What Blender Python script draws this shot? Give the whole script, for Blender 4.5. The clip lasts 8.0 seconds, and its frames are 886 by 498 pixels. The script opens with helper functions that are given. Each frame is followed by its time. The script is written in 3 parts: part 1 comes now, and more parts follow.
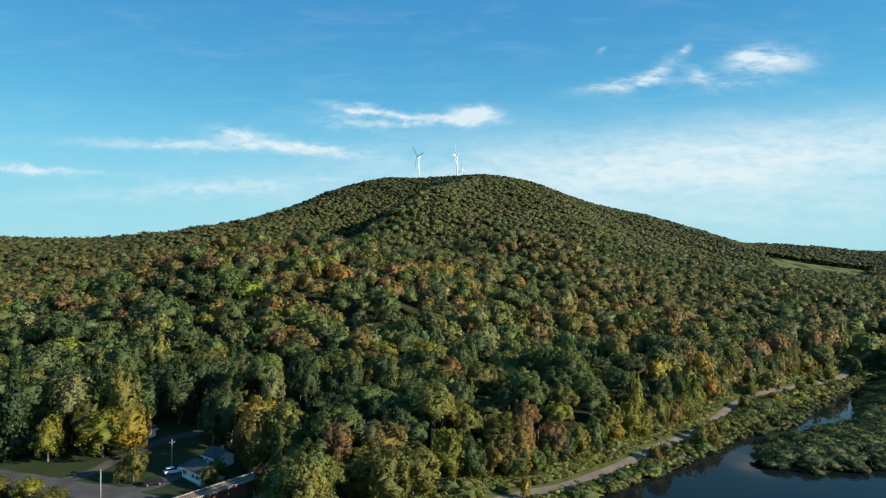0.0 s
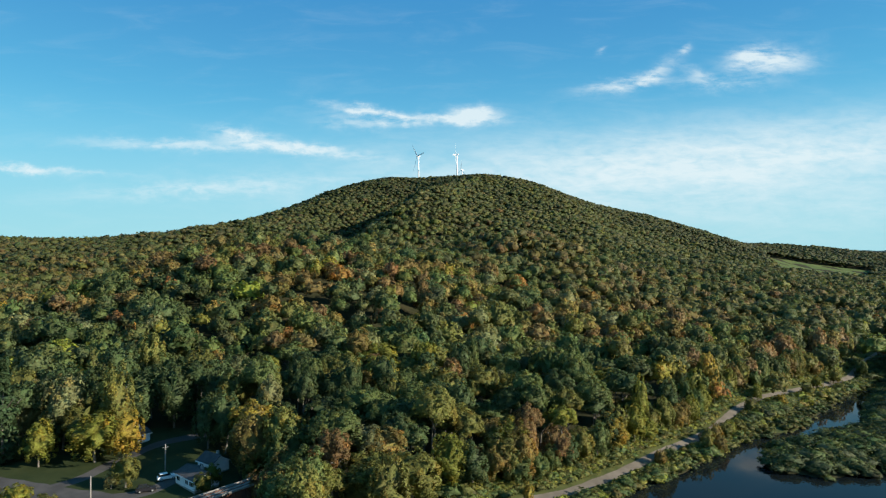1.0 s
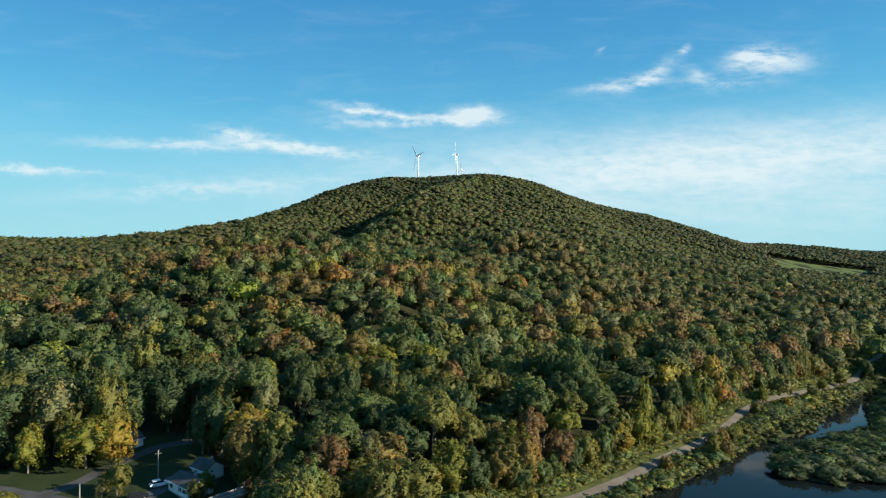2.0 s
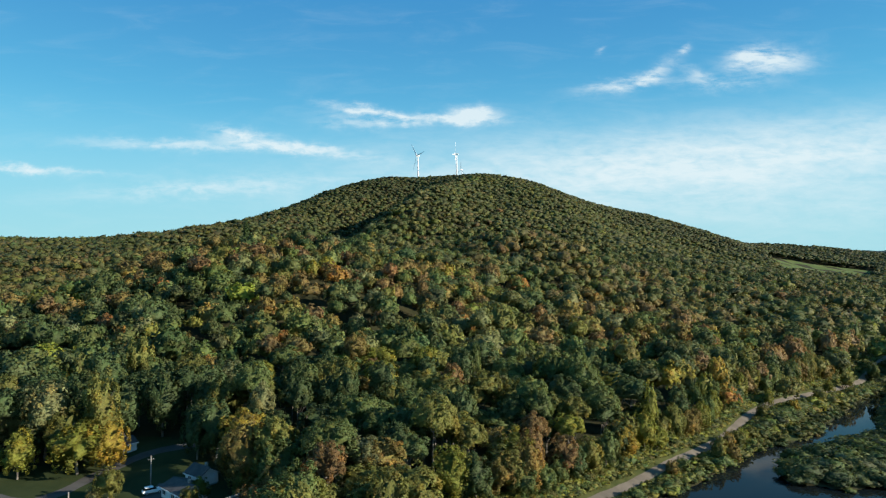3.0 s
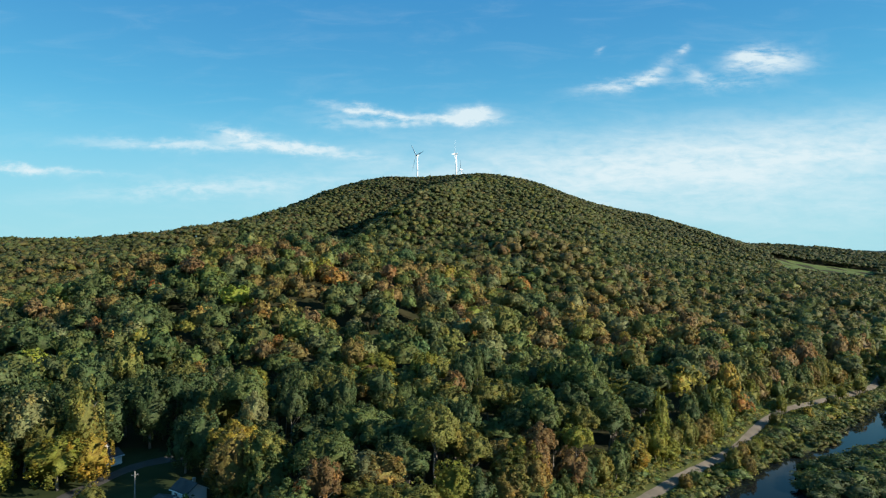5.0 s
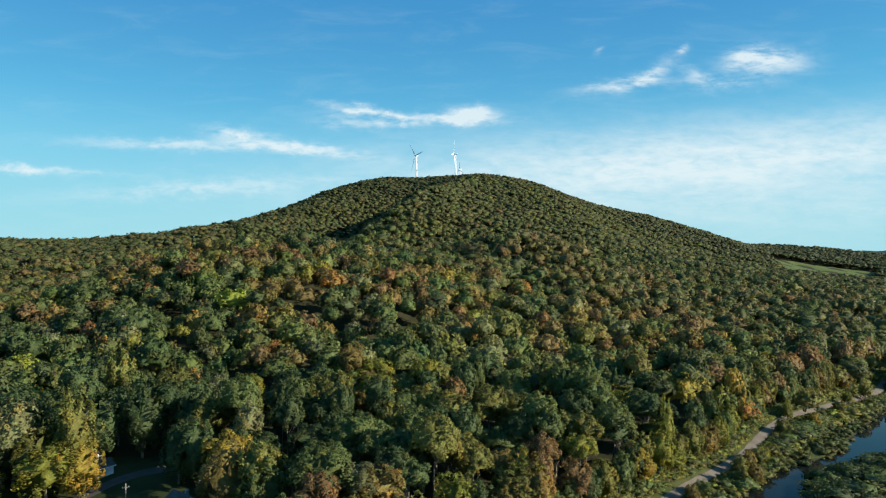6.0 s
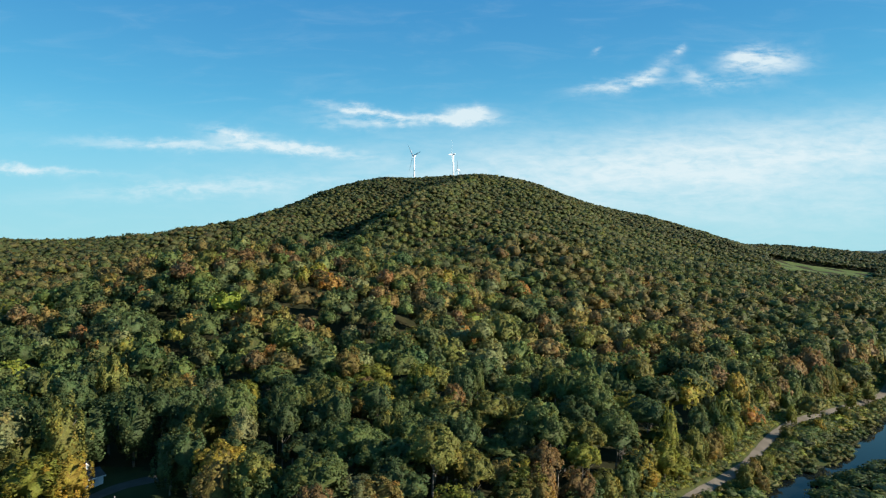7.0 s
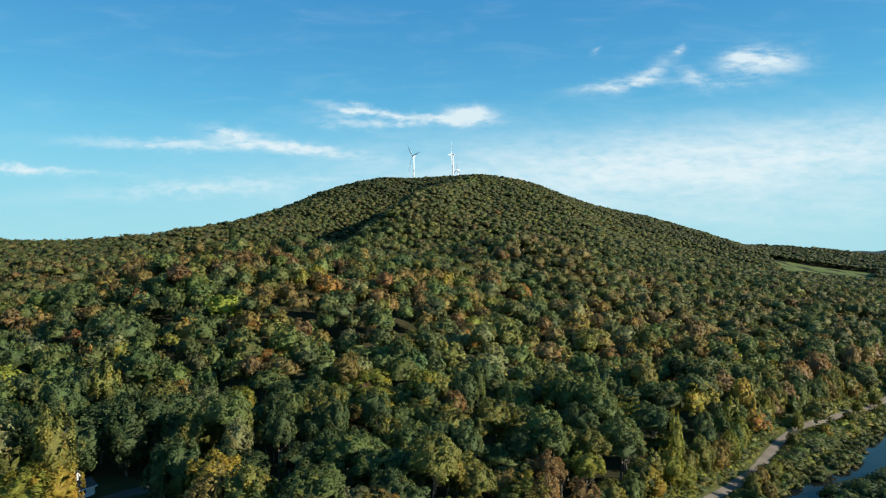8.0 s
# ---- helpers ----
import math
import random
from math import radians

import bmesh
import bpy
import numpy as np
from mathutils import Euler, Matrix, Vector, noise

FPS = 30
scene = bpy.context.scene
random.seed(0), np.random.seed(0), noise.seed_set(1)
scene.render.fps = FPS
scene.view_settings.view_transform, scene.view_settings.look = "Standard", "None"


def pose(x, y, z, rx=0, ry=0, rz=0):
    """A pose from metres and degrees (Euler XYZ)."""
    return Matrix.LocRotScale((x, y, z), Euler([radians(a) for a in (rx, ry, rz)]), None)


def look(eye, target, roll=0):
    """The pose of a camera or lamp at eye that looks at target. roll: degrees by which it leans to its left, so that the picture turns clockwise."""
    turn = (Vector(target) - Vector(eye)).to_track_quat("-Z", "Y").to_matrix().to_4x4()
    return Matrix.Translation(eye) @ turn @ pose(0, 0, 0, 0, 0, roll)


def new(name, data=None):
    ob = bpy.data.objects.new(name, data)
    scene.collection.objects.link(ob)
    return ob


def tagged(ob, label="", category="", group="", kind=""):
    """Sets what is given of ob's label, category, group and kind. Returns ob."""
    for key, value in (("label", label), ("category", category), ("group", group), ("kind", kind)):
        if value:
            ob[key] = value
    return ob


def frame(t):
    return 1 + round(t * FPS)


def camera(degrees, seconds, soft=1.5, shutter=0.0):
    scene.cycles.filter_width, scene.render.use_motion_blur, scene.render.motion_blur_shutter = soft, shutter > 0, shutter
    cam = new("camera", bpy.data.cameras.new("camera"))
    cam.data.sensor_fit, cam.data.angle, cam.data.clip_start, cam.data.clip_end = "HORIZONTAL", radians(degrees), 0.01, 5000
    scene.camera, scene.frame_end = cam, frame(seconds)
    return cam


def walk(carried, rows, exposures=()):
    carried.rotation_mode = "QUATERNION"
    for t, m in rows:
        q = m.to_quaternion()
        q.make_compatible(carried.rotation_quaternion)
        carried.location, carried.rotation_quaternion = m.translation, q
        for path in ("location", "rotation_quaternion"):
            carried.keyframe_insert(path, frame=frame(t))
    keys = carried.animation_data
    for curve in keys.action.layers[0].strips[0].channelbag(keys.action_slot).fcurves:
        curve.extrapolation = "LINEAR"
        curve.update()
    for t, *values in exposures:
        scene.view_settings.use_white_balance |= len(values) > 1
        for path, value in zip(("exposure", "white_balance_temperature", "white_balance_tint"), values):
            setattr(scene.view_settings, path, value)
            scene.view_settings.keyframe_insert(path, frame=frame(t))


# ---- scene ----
cam = camera(71.0, 8.0, soft=1.25)

PATH = [
    (0.0, pose(0.000, -0.000, 60.000, 91, 0, -0.000)),
    (0.5, pose(-0.081, 2.062, 60.008, 91, 0, 0.002)),
    (1.0, pose(-0.221, 4.170, 60.046, 91, 0, -0.012)),
    (1.5, pose(-0.397, 6.314, 60.138, 91, 0, -0.047)),
    (3.0, pose(-0.683, 12.448, 60.338, 91, 0, -0.069)),
    (3.5, pose(-0.827, 14.558, 60.414, 91, 0, -0.090)),
    (4.0, pose(-0.966, 16.668, 60.483, 91, 0, -0.109)),
    (4.5, pose(-1.099, 18.799, 60.683, 91, 0, -0.124)),
    (6.0, pose(-1.499, 24.957, 62.374, 91, 0, -0.217)),
    (6.5, pose(-1.650, 26.993, 62.921, 91, 0, -0.317)),
    (7.0, pose(-1.802, 28.943, 63.462, 91, 0, -0.431)),
    (7.5, pose(-1.952, 30.902, 64.003, 91, 0, -0.477)),
    (8.0, pose(-2.081, 32.885, 64.545, 91, 0, -0.490)),
]
walk(cam, PATH, [(0.0, 0.9), (8.0, 0.9)])


# ---- sky, sun ----
SUN_AZ, SUN_EL = 106.0, 22.0     # degrees: clockwise from +y, above the horizon
sun_way = Vector((math.sin(radians(SUN_AZ)) * math.cos(radians(SUN_EL)), math.cos(radians(SUN_AZ)) * math.cos(radians(SUN_EL)), math.sin(radians(SUN_EL))))
lamp = bpy.data.lights.new("sun", "SUN")
lamp.energy, lamp.angle, lamp.color = 5.0, radians(0.5), (1.0, 0.90, 0.74)
sun = new("sun", lamp)
sun.matrix_world = look((300, -60, 200), Vector((300, -60, 200)) - sun_way)


class Nodes:
    """Small helper to write node trees as expressions."""

    def __init__(self, tree):
        self.t = tree
        tree.nodes.clear()

    def add(self, kind):
        return self.t.nodes.new(kind)

    def put(self, socket, value):
        if isinstance(value, bpy.types.NodeSocket):
            self.t.links.new(value, socket)
        elif value is not None:
            socket.default_value = value

    def math(self, op, a, b=None, c=None, clamp=False):
        n = self.add("ShaderNodeMath")
        n.operation, n.use_clamp = op, clamp
        for s, v in zip(n.inputs, (a, b, c)):
            self.put(s, v)
        return n.outputs[0]

    def mix(self, f, a, b, kind="MIX"):
        n = self.add("ShaderNodeMix")
        n.data_type, n.blend_type = "RGBA", kind
        self.put(n.inputs[0], f)
        self.put(n.inputs[6], a)
        self.put(n.inputs[7], b)
        return n.outputs[2]

    def noise(self, vector, scale, detail=4.0, rough=0.55, distortion=0.0):
        n = self.add("ShaderNodeTexNoise")
        self.put(n.inputs["Vector"], vector)
        n.inputs["Scale"].default_value, n.inputs["Detail"].default_value = scale, detail
        n.inputs["Roughness"].default_value, n.inputs["Distortion"].default_value = rough, distortion
        return n.outputs["Fac"]

    def ramp(self, value, lo, hi, a=0.0, b=1.0):
        n = self.add("ShaderNodeMapRange")
        n.interpolation_type = "SMOOTHSTEP"
        for s, v in zip(n.inputs, (value, lo, hi, a, b)):
            self.put(s, v)
        return n.outputs[0]

    def scaled(self, vector, scale, offset=(0, 0, 0)):
        n = self.add("ShaderNodeMapping")
        self.put(n.inputs[0], vector)
        n.inputs["Location"].default_value, n.inputs["Scale"].default_value = offset, scale
        return n.outputs[0]


# clouds: tangent coordinates of the northern sky (u to the right, v up), half-sizes, tilt, weight
CLOUDS = [
    (-0.125, 0.240, 0.055, 0.007, -0.18, 1.1), (-0.030, 0.2295, 0.100, 0.007, -0.02, 0.9), (0.050, 0.233, 0.033, 0.011, 0.00, 1.2), (-0.140, 0.221, 0.050, 0.008, 0.00, 0.5),
    (-0.320, 0.199, 0.045, 0.009, -0.15, 1.0), (-0.420, 0.186, 0.130, 0.007, -0.03, 0.7), (-0.220, 0.178, 0.090, 0.006, -0.12, 0.8),
    (-0.700, 0.150, 0.070, 0.006, -0.12, 0.9), (-0.600, 0.142, 0.080, 0.004, -0.05, 0.4),
    (0.535, 0.322, 0.052, 0.018, 0.05, 1.0), (0.490, 0.327, 0.030, 0.014, 0.30, 0.6),
    (0.285, 0.283, 0.050, 0.009, 0.15, 0.9), (0.345, 0.302, 0.030, 0.012, 0.60, 0.8), (0.450, 0.288, 0.060, 0.009, 0.00, 0.6), (0.410, 0.301, 0.020, 0.008, -0.40, 0.5),
    (0.392, 0.341, 0.008, 0.005, 0.40, 0.9), (0.256, 0.339, 0.006, 0.004, 0.30, 0.5),
    (0.150, 0.140, 0.400, 0.070, 0.02, 0.30), (0.700, 0.195, 0.420, 0.050, 0.10, 0.60), (0.350, 0.150, 0.420, 0.050, 0.06, 0.70), (0.620, 0.085, 0.420, 0.055, 0.03, 0.45),
    (-0.380, 0.115, 0.160, 0.012, 0.05, 0.6),
]
world = bpy.data.worlds.new("sky")
scene.world = world
world.use_nodes = True
N = Nodes(world.node_tree)
co = N.add("ShaderNodeTexCoord").outputs["Generated"]
sky = N.add("ShaderNodeTexSky")
sky.sky_type, sky.sun_disc, sky.sun_elevation, sky.sun_rotation = "NISHITA", False, radians(SUN_EL), radians(SUN_AZ)
sky.altitude, sky.air_density, sky.dust_density, sky.ozone_density = 200.0, 1.0, 0.3, 4.0
xyz = N.add("ShaderNodeSeparateXYZ")
N.put(xyz.inputs[0], co)
depth = N.math("MAXIMUM", N.math("ABSOLUTE", xyz.outputs[1]), 0.05)
u, v = N.math("DIVIDE", xyz.outputs[0], depth), N.math("DIVIDE", xyz.outputs[2], depth)
flat = N.add("ShaderNodeCombineXYZ")
N.put(flat.inputs[0], u), N.put(flat.inputs[1], v)
streaks = N.noise(N.scaled(flat.outputs[0], (7, 34, 1)), 1.0, 7, 0.62, 0.6)
wisps = N.noise(N.scaled(flat.outputs[0], (30, 80, 1), (3, 1, 0)), 1.0, 5, 0.6, 0.4)
total = veils = 0.0
ragged = N.noise(N.scaled(flat.outputs[0], (22, 40, 1), (9, 4, 0)), 1.0, 5, 0.65)
rough_v = N.math("ADD", v, N.math("MULTIPLY", N.math("SUBTRACT", ragged, 0.5), 0.034))
for cu, cv, su, sv, tilt, weight in CLOUDS:
    du = N.math("DIVIDE", N.math("SUBTRACT", u, cu), su)
    dv = N.math("DIVIDE", N.math("SUBTRACT", N.math("SUBTRACT", v if su > 0.3 else rough_v, cv), N.math("MULTIPLY", N.math("SUBTRACT", u, cu), tilt)), sv)
    r2 = N.math("ADD", N.math("POWER", N.math("ABSOLUTE", du), 2.0), N.math("POWER", N.math("ABSOLUTE", dv), 2.0))
    g = N.math("MULTIPLY", N.math("EXPONENT", N.math("MULTIPLY", r2, -0.8)), weight)
    if su > 0.3:
        veils = N.math("ADD", veils, g)
    else:
        total = N.math("ADD", total, g)
texture = N.math("ADD", N.math("MULTIPLY", streaks, 0.6), N.math("MULTIPLY", wisps, 0.5))
body = N.math("ADD", N.math("MULTIPLY", total, N.ramp(texture, 0.36, 0.66)), N.math("MULTIPLY", veils, N.ramp(texture, 0.20, 0.80, 0.25, 0.9)))
veil = N.math("MULTIPLY", N.ramp(streaks, 0.45, 0.8), 0.07)
cover = N.math("MINIMUM", N.math("ADD", N.math("MULTIPLY", body, 0.86), veil), 0.85)
vivid = N.add("ShaderNodeHueSaturation")
vivid.inputs["Saturation"].default_value = 1.12
N.put(vivid.inputs["Color"], sky.outputs[0])
tinted = N.mix(1.0, vivid.outputs[0], (0.94, 1.62, 1.58, 1), "MULTIPLY")
high = N.ramp(N.math("ABSOLUTE", xyz.outputs[2]), 0.10, 0.42)
thin = N.mix(high, (1.35, 5.3, 7.5, 1), (0.55, 2.85, 5.9, 1))
tinted = N.mix(0.85, tinted, thin)
haze = N.math("MULTIPLY", N.ramp(N.math("ABSOLUTE", xyz.outputs[2]), 0.0, 0.26, 1.0, 0.0), 0.72)
tinted = N.mix(haze, tinted, (4.1, 7.1, 7.6, 1))
cloudy = N.mix(cover, tinted, (7.6, 8.6, 8.9, 1))
back = N.add("ShaderNodeBackground")
N.put(back.inputs[0], cloudy)
back.inputs[1].default_value = 0.0575
N.put(N.add("ShaderNodeOutputWorld").inputs[0], back.outputs[0])


# ---- materials ----
def material(name, build):
    m = bpy.data.materials.new(name)
    m.use_nodes = True
    n = Nodes(m.node_tree)
    shader = build(n)
    n.put(n.add("ShaderNodeOutputMaterial").inputs[0], shader)
    return m


def principled(n, colour, rough=0.7, metal=0.0, bump=None, strength=0.4, distance=0.05, specular=0.5):
    p = n.add("ShaderNodeBsdfPrincipled")
    n.put(p.inputs["Base Color"], colour)
    n.put(p.inputs["Roughness"], rough)
    n.put(p.inputs["Metallic"], metal)
    n.put(p.inputs["Specular IOR Level"], specular)
    if bump is not None:
        b = n.add("ShaderNodeBump")
        b.inputs["Strength"].default_value, b.inputs["Distance"].default_value = strength, distance
        n.put(b.inputs["Height"], bump)
        n.put(p.inputs["Normal"], b.outputs[0])
    return p.outputs[0]


def mottled(name, a, b, scale, fine, rough=0.8, metal=0.0, strength=0.4, distance=0.03, specular=0.4):
    """Two colours mixed by a coarse and a fine noise, with relief."""
    def build(n):
        pos = n.add("ShaderNodeNewGeometry").outputs["Position"]
        big, small = n.noise(pos, scale, 5), n.noise(pos, fine, 4)
        f = n.math("ADD", n.math("MULTIPLY", n.ramp(big, 0.3, 0.7), 0.65), n.math("MULTIPLY", small, 0.4), clamp=True)
        r = n.math("ADD", n.math("MULTIPLY", small, 0.2), rough - 0.1)
        return principled(n, n.mix(f, (*a, 1), (*b, 1)), r, metal, n.math("ADD", big, small), strength, distance, specular)
    return material(name, build)


def leafy(n):
    geo = n.add("ShaderNodeNewGeometry")
    leaf = n.add("ShaderNodeAttribute")
    leaf.attribute_name = "leaf_colour"
    tint = leaf.outputs["Color"]
    own = n.add("ShaderNodeObjectInfo").outputs["Random"]
    patch = n.noise(geo.outputs["Position"], 0.35, 3)
    sprays = n.noise(geo.outputs["Position"], 1.5, 5, 0.7)
    value = n.math("MULTIPLY", n.math("ADD", n.math("MULTIPLY", geo.outputs["Random Per Island"], 0.4), 0.8),
                   n.math("MULTIPLY", n.math("ADD", n.math("MULTIPLY", own, 0.35), 0.83), n.math("ADD", n.math("MULTIPLY", patch, 0.5), 0.75)))
    value = n.math("MULTIPLY", value, n.ramp(sprays, 0.3, 0.7, 0.7, 1.25))
    hsv = n.add("ShaderNodeHueSaturation")
    n.put(hsv.inputs["Color"], tint)
    n.put(hsv.inputs["Value"], value)
    n.put(hsv.inputs["Hue"], n.math("ADD", n.math("MULTIPLY", n.math("SUBTRACT", geo.outputs["Random Per Island"], 0.5), 0.03), 0.5))
    front = principled(n, hsv.outputs[0], 0.62, bump=sprays, strength=0.7, distance=0.35, specular=0.25)
    back = n.add("ShaderNodeBsdfTranslucent")
    n.put(back.inputs[0], hsv.outputs[0])
    mixed = n.add("ShaderNodeMixShader")
    mixed.inputs[0].default_value = 0.42
    n.put(mixed.inputs[1], front), n.put(mixed.inputs[2], back.outputs[0])
    return mixed.outputs[0]


LEAF = material("leaves", leafy)
BARK = mottled("bark", (0.10, 0.085, 0.07), (0.22, 0.20, 0.17), 1.5, 9.0, 0.9)
FLOOR = mottled("forest_floor", (0.018, 0.024, 0.010), (0.045, 0.040, 0.020), 0.12, 1.6, 0.95, distance=0.3, specular=0.1)
# grass colour lowered to carry part of the tree shade on the lawn
GRASS = mottled("mown_grass_in_shade", (0.014, 0.026, 0.008), (0.034, 0.044, 0.015), 0.15, 2.5, 0.9, distance=0.1, specular=0.15)
BANK_GRASS = mottled("bank_grass", (0.034, 0.046, 0.014), (0.085, 0.090, 0.030), 0.35, 2.5, 0.9, distance=0.15, specular=0.1)
MEADOW = mottled("meadow_grass", (0.06, 0.095, 0.025), (0.10, 0.12, 0.04), 0.03, 0.6, 0.9, distance=0.1, specular=0.1)
GRAVEL = mottled("trail_gravel", (0.10, 0.084, 0.064), (0.165, 0.14, 0.112), 0.25, 6.0, 0.95, specular=0.2)
ASPHALT = mottled("worn_asphalt", (0.04, 0.039, 0.038), (0.085, 0.082, 0.078), 0.2, 5.0, 0.9, specular=0.2)
RUST = mottled("rusty_steel", (0.060, 0.022, 0.013), (0.150, 0.058, 0.032), 0.6, 6.0, 0.8, strength=0.3, distance=0.01)
TIMBER = mottled("grey_timber", (0.14, 0.125, 0.11), (0.28, 0.26, 0.23), 0.8, 9.0, 0.9)
SIDING = mottled("white_siding", (0.68, 0.68, 0.66), (0.80, 0.80, 0.78), 0.5, 6.0, 0.6)
TRIM = mottled("white_trim", (0.76, 0.76, 0.75), (0.82, 0.82, 0.81), 0.8, 6.0, 0.5)
SHINGLE = mottled("dark_shingle", (0.035, 0.035, 0.038), (0.075, 0.072, 0.07), 0.8, 7.0, 0.9)
CONCRETE = mottled("concrete", (0.22, 0.21, 0.19), (0.36, 0.34, 0.31), 0.5, 6.0, 0.9)
TOWER_PAINT = mottled("turbine_paint", (0.70, 0.71, 0.72), (0.80, 0.80, 0.80), 0.2, 2.0, 0.45)
CAR_WHITE = mottled("white_car_paint", (0.72, 0.73, 0.74), (0.78, 0.78, 0.78), 1.0, 4.0, 0.3)
CAR_DARK = mottled("dark_car_paint", (0.012, 0.013, 0.016), (0.02, 0.02, 0.024), 1.0, 4.0, 0.3)
RUBBER = mottled("rubber", (0.012, 0.012, 0.012), (0.025, 0.025, 0.025), 3.0, 20.0, 0.9)
STEEL = mottled("galvanised_steel", (0.45, 0.46, 0.47), (0.6, 0.6, 0.6), 2.0, 12.0, 0.45, 0.8)
GLASS = material("window_glass", lambda n: principled(n, (0.015, 0.018, 0.02, 1), 0.06, specular=0.8))
# base colour already holds the blue of distant air
HAZE_BLUE_HILL = mottled("far_hill_haze_blue", (0.040, 0.062, 0.066), (0.055, 0.080, 0.080), 0.004, 0.03, 1.0, specular=0.0)


def watery(n):
    pos = n.add("ShaderNodeNewGeometry").outputs["Position"]
    ripple = n.math("ADD", n.noise(n.scaled(pos, (1, 1, 1)), 0.5, 3), n.math("MULTIPLY", n.noise(pos, 2.2, 2), 0.25))
    out = principled(n, (0.006, 0.009, 0.010, 1), 0.03, bump=ripple, strength=0.05, distance=0.05)
    out.node.inputs["IOR"].default_value = 1.15
    return out


WATER = material("river_water", watery)

# ---- the lie of the land ----
HILLS = [  # x, y, height, half-widths
    (4, 1495, 184.3, 273, 330), (442, 1346, 67.8, 150, 244), (-216, 1268, 75.0, 160, 313), (-876, 925, 84.8, 353, 216),
    (-204, 720, 10.0, 220, 195), (145, 1121, 73.8, 121, 238), (-96, 374, 46.3, 88, 82), (68, 506, 36.0, 54, 71),
    (-33, 716, 41.8, 322, 166), (861, 1718, 83.7, 310, 357), (70, 1960, 185.0, 260, 190),
    (-75, 1480, -5.0, 38, 70), (150, 1470, -5.0, 60, 80),
]
FOLDS = [(-25, 900, 54, 170, 42, 77), (-130, 880, -46, 190, 62, 73), (-60, 690, -18, 200, 80, 0)]  # x, y, height, half-length, half-width, bearing: a spur and the ravines beside it
BANK = [(-150, 40), (-40, 100), (0, 130), (36, 157), (53, 170), (69, 181), (85, 198), (100, 210.5), (124, 223.5), (147, 248), (169, 269), (187, 288), (204, 302)]
ISLE = [(211, 305), (194, 287), (177, 264), (163, 243), (151, 229), (141, 222), (130, 219), (104, 203), (94, 187), (92, 180.5), (104, 176), (127, 179), (170, 176), (300, 165)]
RIVER = BANK + ISLE + [(330, 20)]
TRAIL = [(-30, 108), (-8, 133), (14.6, 152.2), (31.7, 162.5), (50.9, 178.2), (65.1, 191.5), (75.9, 201.7), (91, 216), (106.8, 233.1), (128.1, 254.2), (152.2, 272.6), (175.8, 291.1), (197, 308), (225, 335), (262, 372)]
ROAD = [(-190, 171), (-150, 163), (-112, 156), (-95, 150.5), (-80, 146.5), (-68, 141), (-55, 131), (-38, 114), (-20, 90)]
BRIDGE = [(-61.5, 117.0), (-42.0, 143.2)]
DRIVES = [[(-80, 146.5), (-71, 150), (-67.5, 156), (-67, 164)], [(-96, 151), (-90, 158), (-87, 168), (-80, 183), (-66, 191)]]
CLEARING = [(-135, 146), (-130, 164), (-98, 176), (-104, 186), (-88, 194), (-70, 192), (-58, 172), (-46, 152), (-41, 145), (-33, 138), (-35, 118), (-36, 98), (-50, 80), (-135, 110)]


def inside(poly, x, y):
    hit = np.zeros(np.shape(x), bool)
    for (x0, y0), (x1, y1) in zip(poly, poly[1:] + poly[:1]):
        if y0 != y1:
            hit ^= ((y0 > y) != (y1 > y)) & (x < (x1 - x0) * (y - y0) / (y1 - y0) + x0)
    return hit


def off_line(line, x, y):
    """Distance of points from a broken line."""
    best = np.full(np.shape(x), 1e9)
    for (x0, y0), (x1, y1) in zip(line, line[1:]):
        dx, dy = x1 - x0, y1 - y0
        s = np.clip(((x - x0) * dx + (y - y0) * dy) / (dx * dx + dy * dy), 0, 1)
        best = np.minimum(best, np.hypot(x - x0 - s * dx, y - y0 - s * dy))
    return best


def smooth(a, b, t):
    s = np.clip((t - a) / (b - a), 0, 1)
    return s * s * (3 - 2 * s)


def waves(x, y, size, seed=0.0):
    """A cheap smooth uneven field between about -1 and 1."""
    a, b = x / size + seed, y / size - 1.7 * seed
    return (np.sin(a * 2.1 + 1.3 * np.sin(b * 1.7)) + np.sin(b * 2.7 + 1.1 * np.sin(a * 1.3 + 2.0)) + np.sin((a + b) * 3.9 + seed)) / 3


def land(x, y):
    """Height of the ground."""
    x, y = np.asarray(x, float), np.asarray(y, float)
    z = np.full(x.shape, 4.0)
    for cx, cy, a, sx, sy in HILLS:
        z = z + a * np.exp(-0.5 * ((x - cx) / sx) ** 2 - 0.5 * ((y - cy) / sy) ** 2)
    for cx, cy, a, sl, sw, turn in FOLDS:
        c, s = math.cos(radians(turn)), math.sin(radians(turn))
        z = z + a * np.exp(-0.5 * (((x - cx) * c + (y - cy) * s) / sl) ** 2 - 0.5 * (((y - cy) * c - (x - cx) * s) / sw) ** 2)
    z = z + 4.5 * smooth(1000, 1250, y) + smooth(250, 600, y) * 2.2 * waves(x, y, 60.0, 0.4)
    z = z - 2.8 * smooth(8, 30, x - 14 - 1.17 * (y - 152)) * (1 - smooth(300, 420, y))
    near = (y < 420) & (y > -60) & (np.abs(x) < 420)
    d = np.full(x.shape, 99.0)
    d[near] = off_line(RIVER + RIVER[:1], x[near], y[near])
    wet = np.zeros(x.shape, bool)
    wet[near] = inside(RIVER, x[near], y[near])
    shore = 0.25 + (z - 0.25) * smooth(0, 24, d)
    return np.where(wet, -1.5 * smooth(0, 3, d) - 0.25, shore)


def height(x, y):
    return float(land(np.array([x]), np.array([y]))[0])


